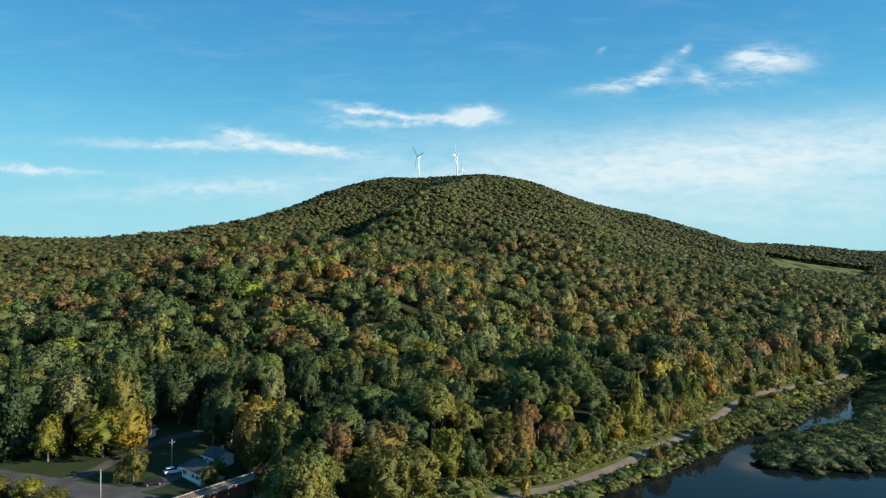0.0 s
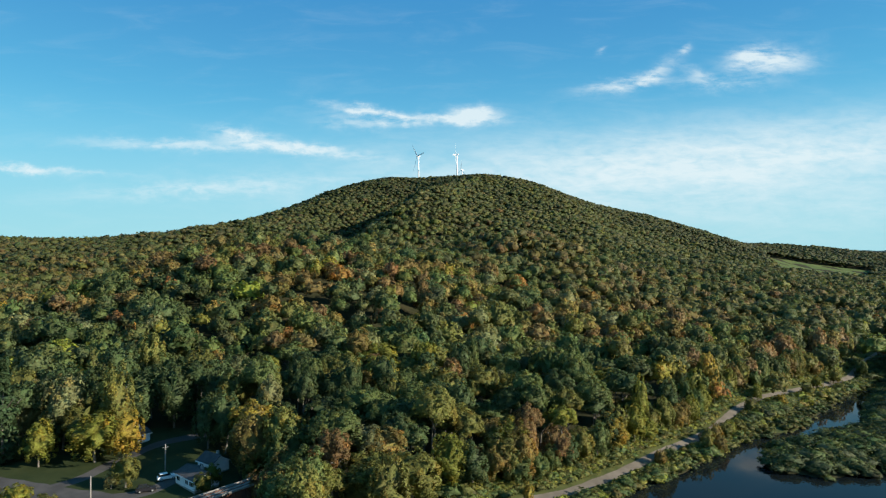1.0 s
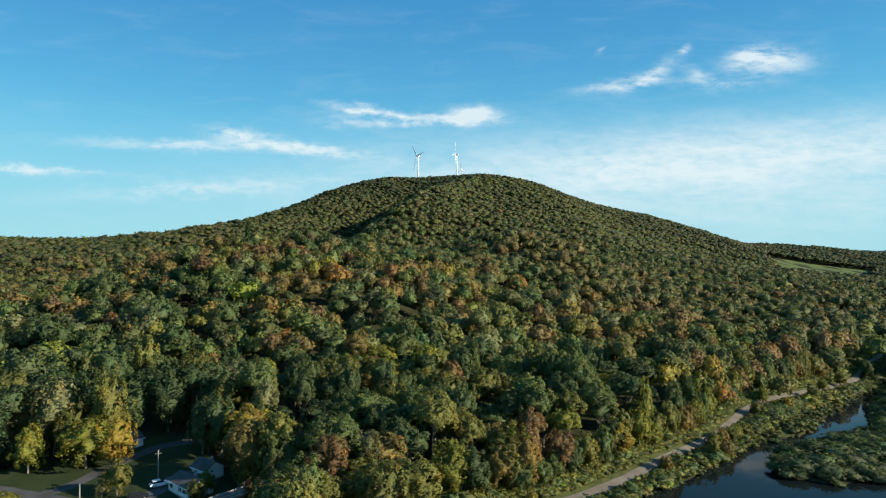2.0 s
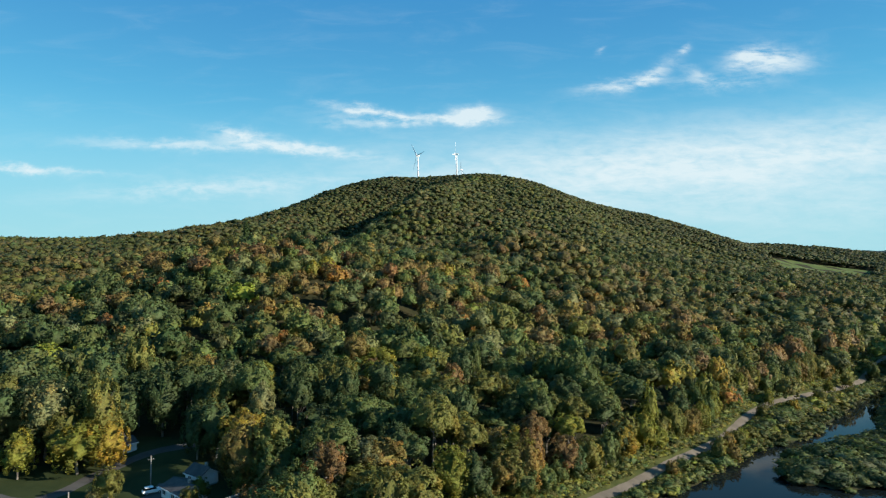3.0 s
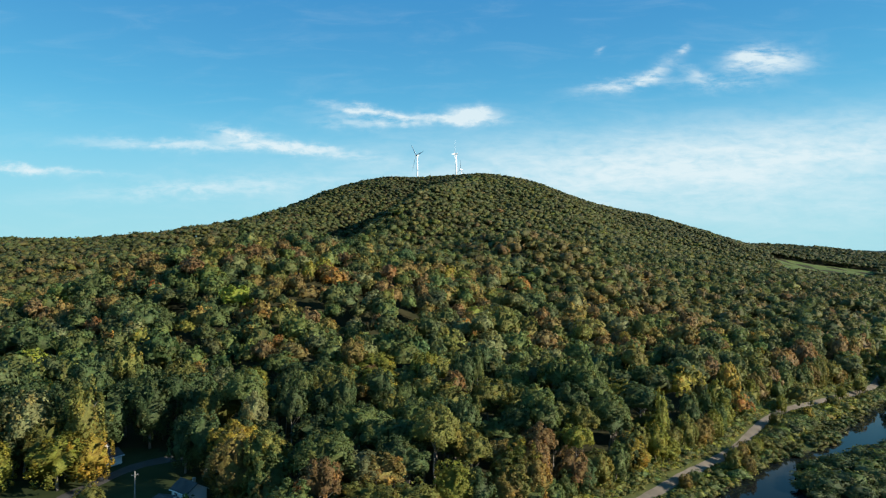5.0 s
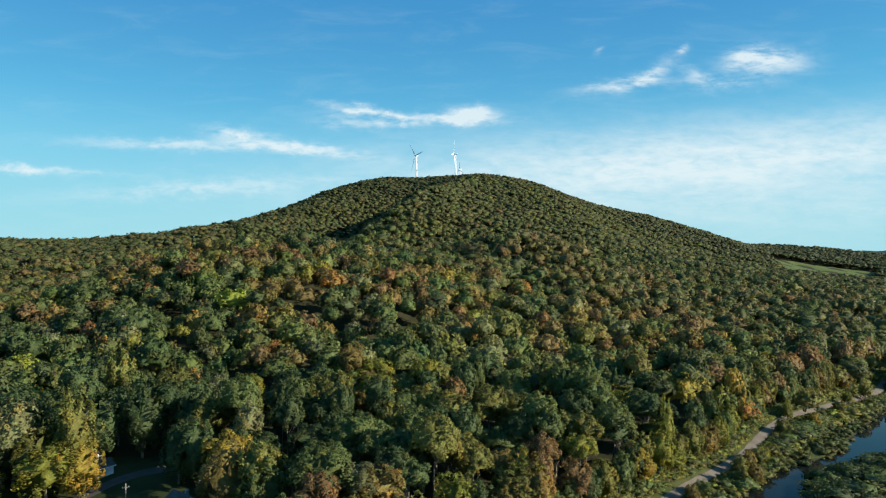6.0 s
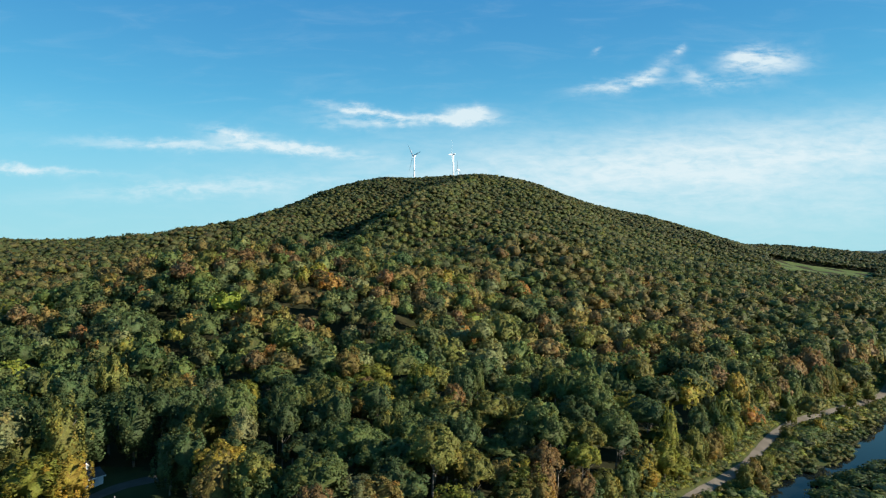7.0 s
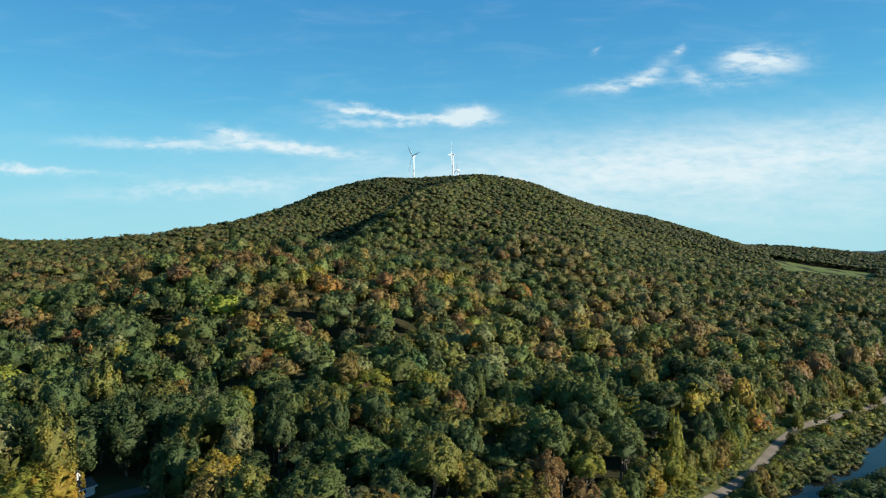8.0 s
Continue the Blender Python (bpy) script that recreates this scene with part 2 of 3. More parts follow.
def mesh_from(name, verts, faces, mat=None, colour=None, normals=None):
    """A mesh from numpy arrays: verts (n, 3), faces (m, 3 or 4); colour: one per face."""
    me = bpy.data.meshes.new(name)
    faces = np.asarray(faces, np.int32)
    m, k = faces.shape
    me.vertices.add(len(verts))
    me.vertices.foreach_set("co", np.asarray(verts, np.float32).ravel())
    me.loops.add(m * k)
    me.loops.foreach_set("vertex_index", faces.ravel())
    me.polygons.add(m)
    me.polygons.foreach_set("loop_start", np.arange(0, m * k, k, dtype=np.int32))
    me.update(calc_edges=True)
    if colour is not None:
        at = me.attributes.new("leaf_colour", "FLOAT_COLOR", "FACE")
        rgba = np.ones((m, 4), np.float32)
        rgba[:, :3] = colour
        at.data.foreach_set("color", rgba.ravel())
    if mat:
        me.materials.append(mat)
    if normals is not None:
        me.polygons.foreach_set("use_smooth", np.ones(m, bool))
        me.normals_split_custom_set_from_vertices(normals)
    return me


def grid_faces(nx, ny):
    i, j = np.meshgrid(np.arange(nx - 1), np.arange(ny - 1), indexing="ij")
    a = (i * ny + j).ravel()
    return np.stack([a, a + ny, a + ny + 1, a + 1], 1)


gx = np.concatenate([-np.geomspace(4800, 170, 60), np.arange(-167, 270, 3.0), np.geomspace(272, 4800, 60)])
gy = np.concatenate([-np.geomspace(4000, 60, 20), np.arange(-57, 90, 12.0), np.arange(90, 330, 3.0), np.geomspace(333, 4800, 130)])
GX, GY = np.meshgrid(gx, gy, indexing="ij")
verts = np.stack([GX, GY, land(GX, GY)], 2).reshape(-1, 3)
me = mesh_from("ground", verts, grid_faces(len(gx), len(gy)), FLOOR)
me.polygons.foreach_set("use_smooth", np.ones(len(me.polygons), bool))
tagged(new("ground", me), "wooded valley floor and hillsides with dark leaf litter", "ground", kind="structure")


def draped(name, poly, mat, label, category, step=2.0, lift=0.05):
    """A patch of ground cover inside a closed outline, lying on the land."""
    px, py = np.array(poly).T
    xs, ys = np.arange(px.min(), px.max() + step, step), np.arange(py.min(), py.max() + step, step)
    X, Y = np.meshgrid(xs, ys, indexing="ij")
    f = grid_faces(len(xs), len(ys))
    c = np.stack([X, Y], 2).reshape(-1, 2)[f].mean(1)
    f = f[inside(list(poly), c[:, 0], c[:, 1])]
    V = np.stack([X, Y, land(X, Y) + lift], 2).reshape(-1, 3)
    used, idx = np.unique(f, return_inverse=True)
    return tagged(new(name, mesh_from(name, V[used], idx.reshape(f.shape), mat)), label, category, kind="structure")


def resample(line, step):
    p = [Vector(a) for a in line]
    out = []
    for i in range(len(p) - 1):
        p0, p1, p2, p3 = p[max(i - 1, 0)], p[i], p[i + 1], p[min(i + 2, len(p) - 1)]
        n = max(2, int((p2 - p1).length / step))
        for k in range(n):
            t = k / n
            out.append(0.5 * (2 * p1 + (p2 - p0) * t + (2 * p0 - 5 * p1 + 4 * p2 - p3) * t * t + (3 * p1 - p0 - 3 * p2 + p3) * t ** 3))
    return out + [p[-1]]


def strip(name, line, width, mat, label, category, lift=0.08, across=5):
    """A road or trail laid on the land, with slightly uneven edges and a crown."""
    pts = resample(line, 1.5)
    V = []
    for i, p in enumerate(pts):
        way = (pts[min(i + 1, len(pts) - 1)] - pts[max(i - 1, 0)]).normalized()
        side = Vector((way.y, -way.x))
        w = width * (1 + 0.10 * math.sin(i * 0.9) * math.sin(i * 0.37 + 1))
        for k in range(across):
            s = k / (across - 1) - 0.5
            q = p + side * (s * w)
            V.append((q.x, q.y, height(q.x, q.y) + lift + 0.10 * (0.25 - s * s)))
    return tagged(new(name, mesh_from(name, V, grid_faces(len(pts), across), mat)), label, category, kind="structure")


water = mesh_from("water", [(-160, 20, 0), (340, 20, 0), (340, 310, 0), (-160, 310, 0)], [(0, 1, 2, 3)], WATER)
tagged(new("water", water), "calm dark river reflecting blue sky and trees", "water", kind="structure")
strip("verge", TRAIL, 9.0, BANK_GRASS, "rough grass verge along the trail", "verge", 0.02, 9)
strip("trail", TRAIL, 2.7, GRAVEL, "pale gravel trail along the wooded river bank", "trail")
strip("road", ROAD, 8.0, ASPHALT, "pale worn asphalt village road", "road")
strip("driveway", DRIVES[0], 4.5, ASPHALT, "narrow driveway leading to a white house", "driveway", lift=0.06)
strip("driveway", DRIVES[1], 4.0, ASPHALT, "narrow curved driveway across a lawn", "driveway", lift=0.06)
draped("bank", BANK[2:] + TRAIL[:-2][::-1], BANK_GRASS, "grassy river bank beside the gravel trail", "bank", 2.0, 0.03)
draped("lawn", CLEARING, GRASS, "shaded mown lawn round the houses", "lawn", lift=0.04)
FIELDS = [[(505, 930), (630, 925), (820, 1190), (700, 1215), (610, 1190)]]
for f in FIELDS:
    draped("meadow", f, MEADOW, "pale green mown field among woods", "field", 6.0, 0.3)

# ---- foliage ----
PALETTE = {
    "green": (0.084, 0.112, 0.034), "deep": (0.054, 0.080, 0.029), "olive": (0.122, 0.125, 0.031), "lime": (0.175, 0.182, 0.030),
    "rust": (0.170, 0.110, 0.043), "ochre": (0.182, 0.140, 0.040), "orange": (0.250, 0.118, 0.030), "red": (0.225, 0.082, 0.030),
    "yellow": (0.255, 0.198, 0.032), "pale": (0.160, 0.168, 0.070), "pine": (0.040, 0.066, 0.027),
}
LABELS = {
    "green": "tall green maple tree with a dense rounded crown", "deep": "dark green broadleaf tree with a heavy crown",
    "olive": "olive green tree just beginning to turn", "lime": "bright yellow-green tree in the sun",
    "rust": "tree with rust brown autumn leaves", "ochre": "tree with dull ochre autumn leaves",
    "orange": "tree with glowing orange autumn leaves", "red": "tree with red autumn leaves",
    "yellow": "tree with golden yellow autumn leaves", "pale": "tree with pale grey-green leaves", "pine": "dark green white pine with tiered boughs",
}


def crown_shape(seed, n, leaf, core=(12, 6), conical=False, full=0.84, low=False, tall=1.0, lobes=26):
    """Leaf sprays of a crown about 1 wide and 1 high, its foot at 0: rows (n, 4, 8) of place, normal, tone and turn."""
    r = np.random.RandomState(seed)
    if conical:
        h = r.rand(n) ** 1.3
        tier = np.floor(h * 9) / 9
        rad = 0.40 * (1 - tier) * (0.75 + 0.25 * np.sin(tier * 40 + seed)) * np.sqrt(r.rand(n) * 0.8 + 0.2) + 0.02
        a = r.rand(n) * 6.283
        pos = np.stack([rad * np.cos(a), rad * np.sin(a), tier + 0.10 * (1 - rad * 2) + 0.03 * r.randn(n)], 1)
        nor = np.stack([np.cos(a) * 0.5, np.sin(a) * 0.5, 0.8 + 0 * a], 1) + 0.35 * r.randn(n, 3)
        mark = np.stack([1 + 0.1 * r.randn(n), np.zeros(n)], 1)
    else:
        k = lobes
        i = np.arange(k) + 0.5 + 0.3 * r.randn(k)
        rise = np.clip(1 - i / k * (1.75 if low else 1.3), -1, 1)
        turn = np.arange(k) * 2.39996 + 0.35 * r.randn(k) + seed
        d = np.stack([np.sqrt(1 - rise ** 2) * np.cos(turn), np.sqrt(1 - rise ** 2) * np.sin(turn), rise], 1)
        lobe = 0.62 / math.sqrt(k) * (0.75 + 0.55 * r.rand(k))
        reach = 0.44 * (1 + 0.10 * np.sin(turn + r.rand() * 6) + 0.10 * r.randn(k)) - lobe * 0.85
        centre = d * reach[:, None] + (0, 0, 0.52)
        which = r.choice(k, n, p=lobe ** 2 / (lobe ** 2).sum())
        q = r.randn(n, 3) * 0.62 + d[which] * 0.9 + (0, 0, 0.1 if low else 0.30)
        q /= np.linalg.norm(q, axis=1)[:, None]
        pos = centre[which] + q * (lobe[which] * (0.74 + 0.46 * r.rand(n)))[:, None]
        nor = q + 0.5 * r.randn(n, 3)
        mark = np.stack([1 + 0.12 * r.randn(k), r.rand(k)], 1)[which]
    nor /= np.linalg.norm(nor, axis=1)[:, None]
    pos = pos * (1, 1, tall)
    t = np.cross(nor, r.randn(n, 3))
    t /= np.linalg.norm(t, axis=1)[:, None]
    b = np.cross(nor, t)
    s = (leaf * (0.6 + 0.8 * r.rand(n)))[:, None]
    w = s * (0.5 + 0.3 * r.rand(n))[:, None]
    bend = nor * s * 0.18
    quads = np.stack([pos - t * s - bend, pos - b * w + bend, pos + t * s - bend, pos + b * w * 0.9 + bend], 1)
    if conical:
        soft = nor * 0.6 + (pos - (0, 0, 0.40 * tall)) * 1.2
    else:
        soft = nor * 0.75 + q * 0.7 + d[which] * 0.35 + (0, 0, 0.1)
    soft /= np.linalg.norm(soft, axis=1)[:, None]
    leaves = np.concatenate([quads, np.repeat(np.concatenate([soft, mark], 1)[:, None], 4, 1)], 2)
    if conical:
        return leaves
    # the dense inside: rays from the middle of the crown to the lumps
    m, k2 = core
    el = np.linspace(-1.2 if low else -0.55, 1.5, k2 + 1)
    A, E = np.meshgrid(np.arange(m) * 6.2832 / m, el, indexing="ij")
    A = A + 0.5 * (np.arange(k2 + 1) % 2) * 6.2832 / m
    way = np.stack([np.cos(A) * np.cos(E), np.sin(A) * np.cos(E), np.sin(E)], 2)
    far = np.full(A.shape, 0.20)
    out = way.copy()
    for c, rad in zip(centre - (0, 0, 0.52), lobe):
        along = way @ c
        h2 = rad * rad - (c @ c - along * along)
        hit = along + np.sqrt(np.maximum(h2, 0))
        better = (h2 > 0) & (hit > far)
        far = np.where(better, hit, far)
        out = np.where(better[:, :, None], (way * hit[:, :, None] - c) / rad, out)
    P = way * (far * full)[:, :, None] * (1, 1, 0.95 * tall) + (0, 0, 0.52 * tall)
    out = out * 0.75 + way * 0.4
    out /= np.linalg.norm(out, axis=2)[:, :, None]
    G = np.concatenate([P, out, np.ones(A.shape + (1,)), np.zeros(A.shape + (1,))], 2)
    H = np.roll(G, -1, 0)
    body = np.stack([G[:, :-1], H[:, :-1], H[:, 1:], G[:, 1:]], 2).reshape(-1, 4, 8)
    return np.concatenate([body, leaves])


def trunk_mesh(name, tall, seed, limbs=5, bare=0.55):
    """A tapered trunk with limbs that rise into the crown."""
    r = random.Random(seed)
    bm = bmesh.new()

    def limb(a, b, r0, r1, sides=6):
        a, b = Vector(a), Vector(b)
        m = (b - a).to_track_quat("Z", "Y").to_matrix()
        mid = (a + b) / 2 + Vector((r.uniform(-1, 1), r.uniform(-1, 1), 0)) * (b - a).length * 0.05
        rings = []
        for c, rad in ((a, r0), (mid, (r0 + r1) / 2), (b, r1)):
            rings.append([bm.verts.new(c + m @ Vector((math.cos(6.2832 * i / sides) * rad, math.sin(6.2832 * i / sides) * rad, 0))) for i in range(sides)])
        for p, q in zip(rings, rings[1:]):
            for i in range(sides):
                bm.faces.new((p[i], p[(i + 1) % sides], q[(i + 1) % sides], q[i]))

    limb((0, 0, -0.4), (0.1, 0.1, tall * 0.66), tall * 0.016, tall * 0.005)
    for i in range(limbs):
        z = tall * r.uniform(bare * 0.6, 0.60)
        a, e = 6.2832 * i / limbs + r.uniform(-0.4, 0.4), tall * r.uniform(0.10, 0.17)
        limb((0.05, 0.05, z), (math.cos(a) * e, math.sin(a) * e, z + e * 1.1), tall * 0.006, tall * 0.002, 5)
    me = bpy.data.meshes.new(name)
    bm.to_mesh(me)
    bm.free()
    me.materials.append(BARK)
    return me


def leaf_tints(colours, shape):
    """Colour of each spray: a tone of its own bough, and boughs that have turned before the rest."""
    tone, turn = shape[:, 0, 6], shape[:, 0, 7]
    warm = np.where(turn[:, None] > 0.8, (1.28, 1.05, 0.85), (1.0, 1.0, 1.0))
    return (colours[:, None, :] * (tone[:, None] * warm)[None]).reshape(-1, 3)


def planted(spots, shapes, colours, jitter=0.16, seed=5):
    """Joins crowns into one mesh. spots: rows x, y, z of the crown's foot, width, height, shape number; colours: one per spot."""
    r = np.random.RandomState(seed)
    V, Cc, Nn = [], [], []
    a = r.rand(len(spots)) * 6.283
    tone = 1 + jitter * r.randn(len(spots), 1)
    colours = np.clip(colours * tone * (1 + 0.06 * r.randn(len(spots), 3)), 0.004, 0.8)
    for k, shape in enumerate(shapes):
        sel = np.where(spots[:, 5].astype(int) == k)[0]
        if not len(sel):
            continue
        ca, sa = np.cos(a[sel])[:, None, None], np.sin(a[sel])[:, None, None]
        X, Y, Z = shape[None, :, :, 0], shape[None, :, :, 1], shape[None, :, :, 2]
        w, h = spots[sel, 3][:, None, None], spots[sel, 4][:, None, None]
        P = np.stack([(X * ca - Y * sa) * w + spots[sel, 0][:, None, None], (X * sa + Y * ca) * w + spots[sel, 1][:, None, None],
                      Z * h + spots[sel, 2][:, None, None]], 3)
        V.append(P.reshape(-1, 3))
        A, B = shape[None, :, :, 3], shape[None, :, :, 4]
        Nn.append(np.stack([A * ca - B * sa, A * sa + B * ca, np.broadcast_to(shape[None, :, :, 5], (len(sel),) + shape.shape[:2])], 3).reshape(-1, 3))
        Cc.append(leaf_tints(colours[sel], shape))
    V = np.concatenate(V)
    return V, np.arange(len(V)).reshape(-1, 4), np.concatenate(Cc), np.concatenate(Nn)


def free_of(x, y):
    """Where woods may stand."""
    ok = ~inside(RIVER, x, y) & (off_line(TRAIL, x, y) > 4.6) & (off_line(ROAD, x, y) > 7) & (off_line(BRIDGE, x, y) > 10) & ~inside(CLEARING, x, y)
    right = (x > 14 + 1.17 * (y - 152) + 4) & (y < 312)
    ok &= ~right & (off_line(BANK, x, y) > 9)
    for f in FIELDS:
        ok &= ~inside(f, x, y)
    return ok


def woods(x0, x1, y0, y1, gap, seed, near, far):
    """Uneven rows of trees between two distances from the village, inside the valley's opening."""
    r = np.random.RandomState(seed)
    X, Y = np.meshgrid(np.arange(x0, x1, gap), np.arange(y0, y1, gap * 0.87), indexing="ij")
    X = X + (np.arange(X.shape[1]) % 2) * gap / 2
    X, Y = (X + r.uniform(-0.45, 0.45, X.shape) * gap).ravel(), (Y + r.uniform(-0.45, 0.45, X.shape) * gap).ravel()
    d = np.hypot(X, Y)
    keep = (d >= near) & (d < far) & (np.abs(X) < 0.76 * Y + 25) & ((Y < 1580) | (X > 420)) & free_of(X, Y)
    X, Y = X[keep], Y[keep]
    return X, Y, r


def kinds_for(X, Y, r):
    """Which palette entry each tree takes: rusty on the middle slope, greener to the east and on the mountain."""
    names = list(PALETTE)
    flank = smooth(0, 160, X) * smooth(700, 900, Y) * (1 - smooth(1330, 1450, Y))
    hollow = smooth(60, 100, -X) * (1 - smooth(290, 330, Y))
    turn = smooth(230, 320, Y) * (1 - smooth(520, 700, Y)) * (1 - 0.6 * smooth(60, 260, X)) + 0.32 * waves(X, Y, 70.0, 2.2) + 0.2 * waves(X, Y, 24.0, 5.1)
    turn = turn + 0.35 * smooth(150, 400, -X) + 0.3 * smooth(1330, 1450, Y) - 0.4 * flank - 0.3 * hollow
    east = smooth(0, 250, X - 0.25 * Y)
    edge = np.exp(-((off_line(TRAIL, X, Y) - 8) / 10) ** 2)
    w = np.zeros((len(X), len(names)))
    for k, n in enumerate(names):
        w[:, k] = {"green": 3.0 + 2 * east, "deep": 2.2 + 1.5 * east + 5 * hollow, "olive": 1.6 + 2.5 * edge + 2 * flank, "lime": 0.35 + 1.2 * edge + 1.6 * flank,
                   "rust": np.clip(0.15 + 4.2 * turn, 0.05, 9), "ochre": np.clip(0.25 + 2.6 * turn, 0.1, 9), "orange": 0.02 + 0.03 * np.clip(turn, 0, 1),
                   "red": 0.003 + 0.007 * np.clip(turn, 0, 1), "yellow": 0.04 + 0.25 * edge, "pale": 0.5 + 0.4 * turn.clip(0, 1), "pine": 0.12 + 0 * X}[n]
    c = np.cumsum(w / w.sum(1)[:, None], 1)
    return (r.rand(len(X))[:, None] > c).sum(1).clip(0, len(names) - 1)


NAMES = list(PALETTE)
COLOURS = np.array([PALETTE[n] for n in NAMES])
FAR_RINGS = [  # gap, near, far, sprays a crown, size of a spray, core, boughs, width, height of a crown, height of a tree and its spread, muting with distance, tone, label
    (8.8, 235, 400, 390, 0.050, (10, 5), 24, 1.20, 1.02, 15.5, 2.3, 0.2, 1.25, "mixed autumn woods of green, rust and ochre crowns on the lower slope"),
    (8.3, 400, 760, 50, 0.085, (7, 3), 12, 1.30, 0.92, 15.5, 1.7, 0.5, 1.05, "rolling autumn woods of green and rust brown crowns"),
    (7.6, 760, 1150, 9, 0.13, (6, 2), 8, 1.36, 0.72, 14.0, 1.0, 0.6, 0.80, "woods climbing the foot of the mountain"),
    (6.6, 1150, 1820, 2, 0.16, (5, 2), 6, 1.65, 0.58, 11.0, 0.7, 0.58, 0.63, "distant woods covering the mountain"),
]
ACCENTS = [  # plan places of trees of a marked colour
    (-25, 142, "rust"), (-9, 127, "orange"), (19, 157, "ochre"), (15, 139, "yellow"), (16, 263, "pale"), (24, 262, "pale"), (42, 260, "pale"),
    (77, 236, "yellow"), (102, 238, "orange"), (153, 332, "orange"), (-12, 280, "red"), (-68, 203, "orange"), (19, 497, "lime"), (-45, 586, "red"),
    (-8, 218, "lime"), (-15, 157, "ochre"), (-23, 160, "rust"), (-1, 158, "lime"), (10, 172, "ochre"), (5, 203, "rust"), (-128, 224, "lime"),
    (-122, 209, "yellow"), (-54, 172, "yellow"), (-62, 217, "lime"), (27, 149, "yellow"), (-60, 247, "orange"), (32, 163, "deep"), (52, 193, "deep"),
]


def accented(X, Y, kind):
    for ax, ay, n in ACCENTS:
        d = np.hypot(X - ax, Y - ay)
        k = int(d.argmin())
        if d[k] < 9:
            kind[k] = NAMES.index(n)
    return kind


for i, (gap, near, far, sprays, leaf, core, lobes, broad, deep, mean, spread, far_mute, tone, label) in enumerate(FAR_RINGS):
    X, Y, r = woods(-far, far, 60, far, gap, 11 + i, near, far)
    kind = accented(X, Y, kinds_for(X, Y, r))
    wide = gap * (1.0 + 0.22 * r.randn(len(X))).clip(0.6, 1.7)
    tall = mean + 2.2 * waves(X, Y, 35.0, 1.0) + spread * r.randn(len(X)) + 0.45 * (wide - gap)
    tall *= 0.75 + 0.25 * smooth(4, 16, off_line(TRAIL, X, Y))
    tall = np.clip(tall, 7, 23)
    crown = wide * broad * deep * (1.0 + 0.10 * r.randn(len(X))).clip(0.75, 1.3)
    crown = np.where(off_line(TRAIL, X, Y) < 16, tall * 0.95, crown)
    spots = np.stack([X, Y, land(X, Y) + tall - crown, wide * broad, crown, r.randint(0, 10, len(X))], 1)
    pine = kind == NAMES.index("pine")
    spots[pine, 5] = 10
    spots[pine, 3] *= 0.8
    spots[pine, 4] *= 1.3
    shapes = [crown_shape(100 * i + s, sprays, leaf, core, full=(0.84, 0.92, 1.0, 1.0)[i], lobes=lobes) for s in range(10)] + [crown_shape(100 * i + 77, int(sprays * 1.4) + 8, leaf * 1.15, core, True)]
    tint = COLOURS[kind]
    # softening of far crowns by air is mixed into the leaf colour
    tint = (tint + far_mute * ((0.088, 0.094, 0.030) - tint)) * tone
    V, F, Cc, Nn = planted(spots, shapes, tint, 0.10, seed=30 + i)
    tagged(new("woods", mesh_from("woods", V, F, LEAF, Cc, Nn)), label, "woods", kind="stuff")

# the nearest trees, one by one
SHAPES = 4
protos, skirted = {}, {}
for n in NAMES:
    for s in range(SHAPES if n in ("green", "deep", "olive", "lime", "rust", "ochre") else 2):
        one = np.array([PALETTE[n]]) * (1.3 if n in ("green", "deep", "olive", "pine") else 1.08)
        big = 10.0 if n != "pine" else 13.0
        quads = crown_shape(500 + 7 * s + len(n), 2300, 0.027, (12, 6), full=0.84, tall=1.15, lobes=34) if n != "pine" else crown_shape(800 + s, 1700, 0.040, None, True, tall=1.5)
        V = (quads[:, :, :3] * big + ((0, 0, 6.2) if n != "pine" else (0, 0, 1.0))).reshape(-1, 3)
        crown = mesh_from("crown", V, np.arange(len(V)).reshape(-1, 4), LEAF, leaf_tints(one, quads), quads[:, :, 3:6].reshape(-1, 3))
        quads = crown_shape(640 + 7 * s + len(n), 2300, 0.030, (12, 7), low=True, full=0.84, tall=1.88, lobes=42) if n != "pine" else quads
        V = (quads[:, :, :3] * big + (0, 0, -1.2 if n != "pine" else 0.4)).reshape(-1, 3)
        full = mesh_from("crown", V, np.arange(len(V)).reshape(-1, 4), LEAF, leaf_tints(one, quads), quads[:, :, 3:6].reshape(-1, 3))
        skirted[n, s] = full
        protos[n, s] = (crown, trunk_mesh("trunk", 18.0 if n != "pine" else 21.0, s + len(n)))


def tree(x, y, n, tall, wide, turn, shape, skirt=False):
    """One tree of its own with trunk and crown, standing on the land."""
    shape %= SHAPES if (n, SHAPES - 1) in protos else 2
    crown, trunk = protos[n, shape]
    crown = skirted[n, shape] if skirt else crown
    ob = tagged(new("tree"), LABELS[n], "tree", group="trees on the lower slope")
    for name, me in (("trunk", trunk), ("crown", crown)):
        o = new(name, me)
        o.parent = ob
    ob.matrix_basis = Matrix.LocRotScale((x, y, height(x, y)), Euler((0, 0, turn)), (wide / 10.0, wide / 10.0, tall / 17.5))
    return ob


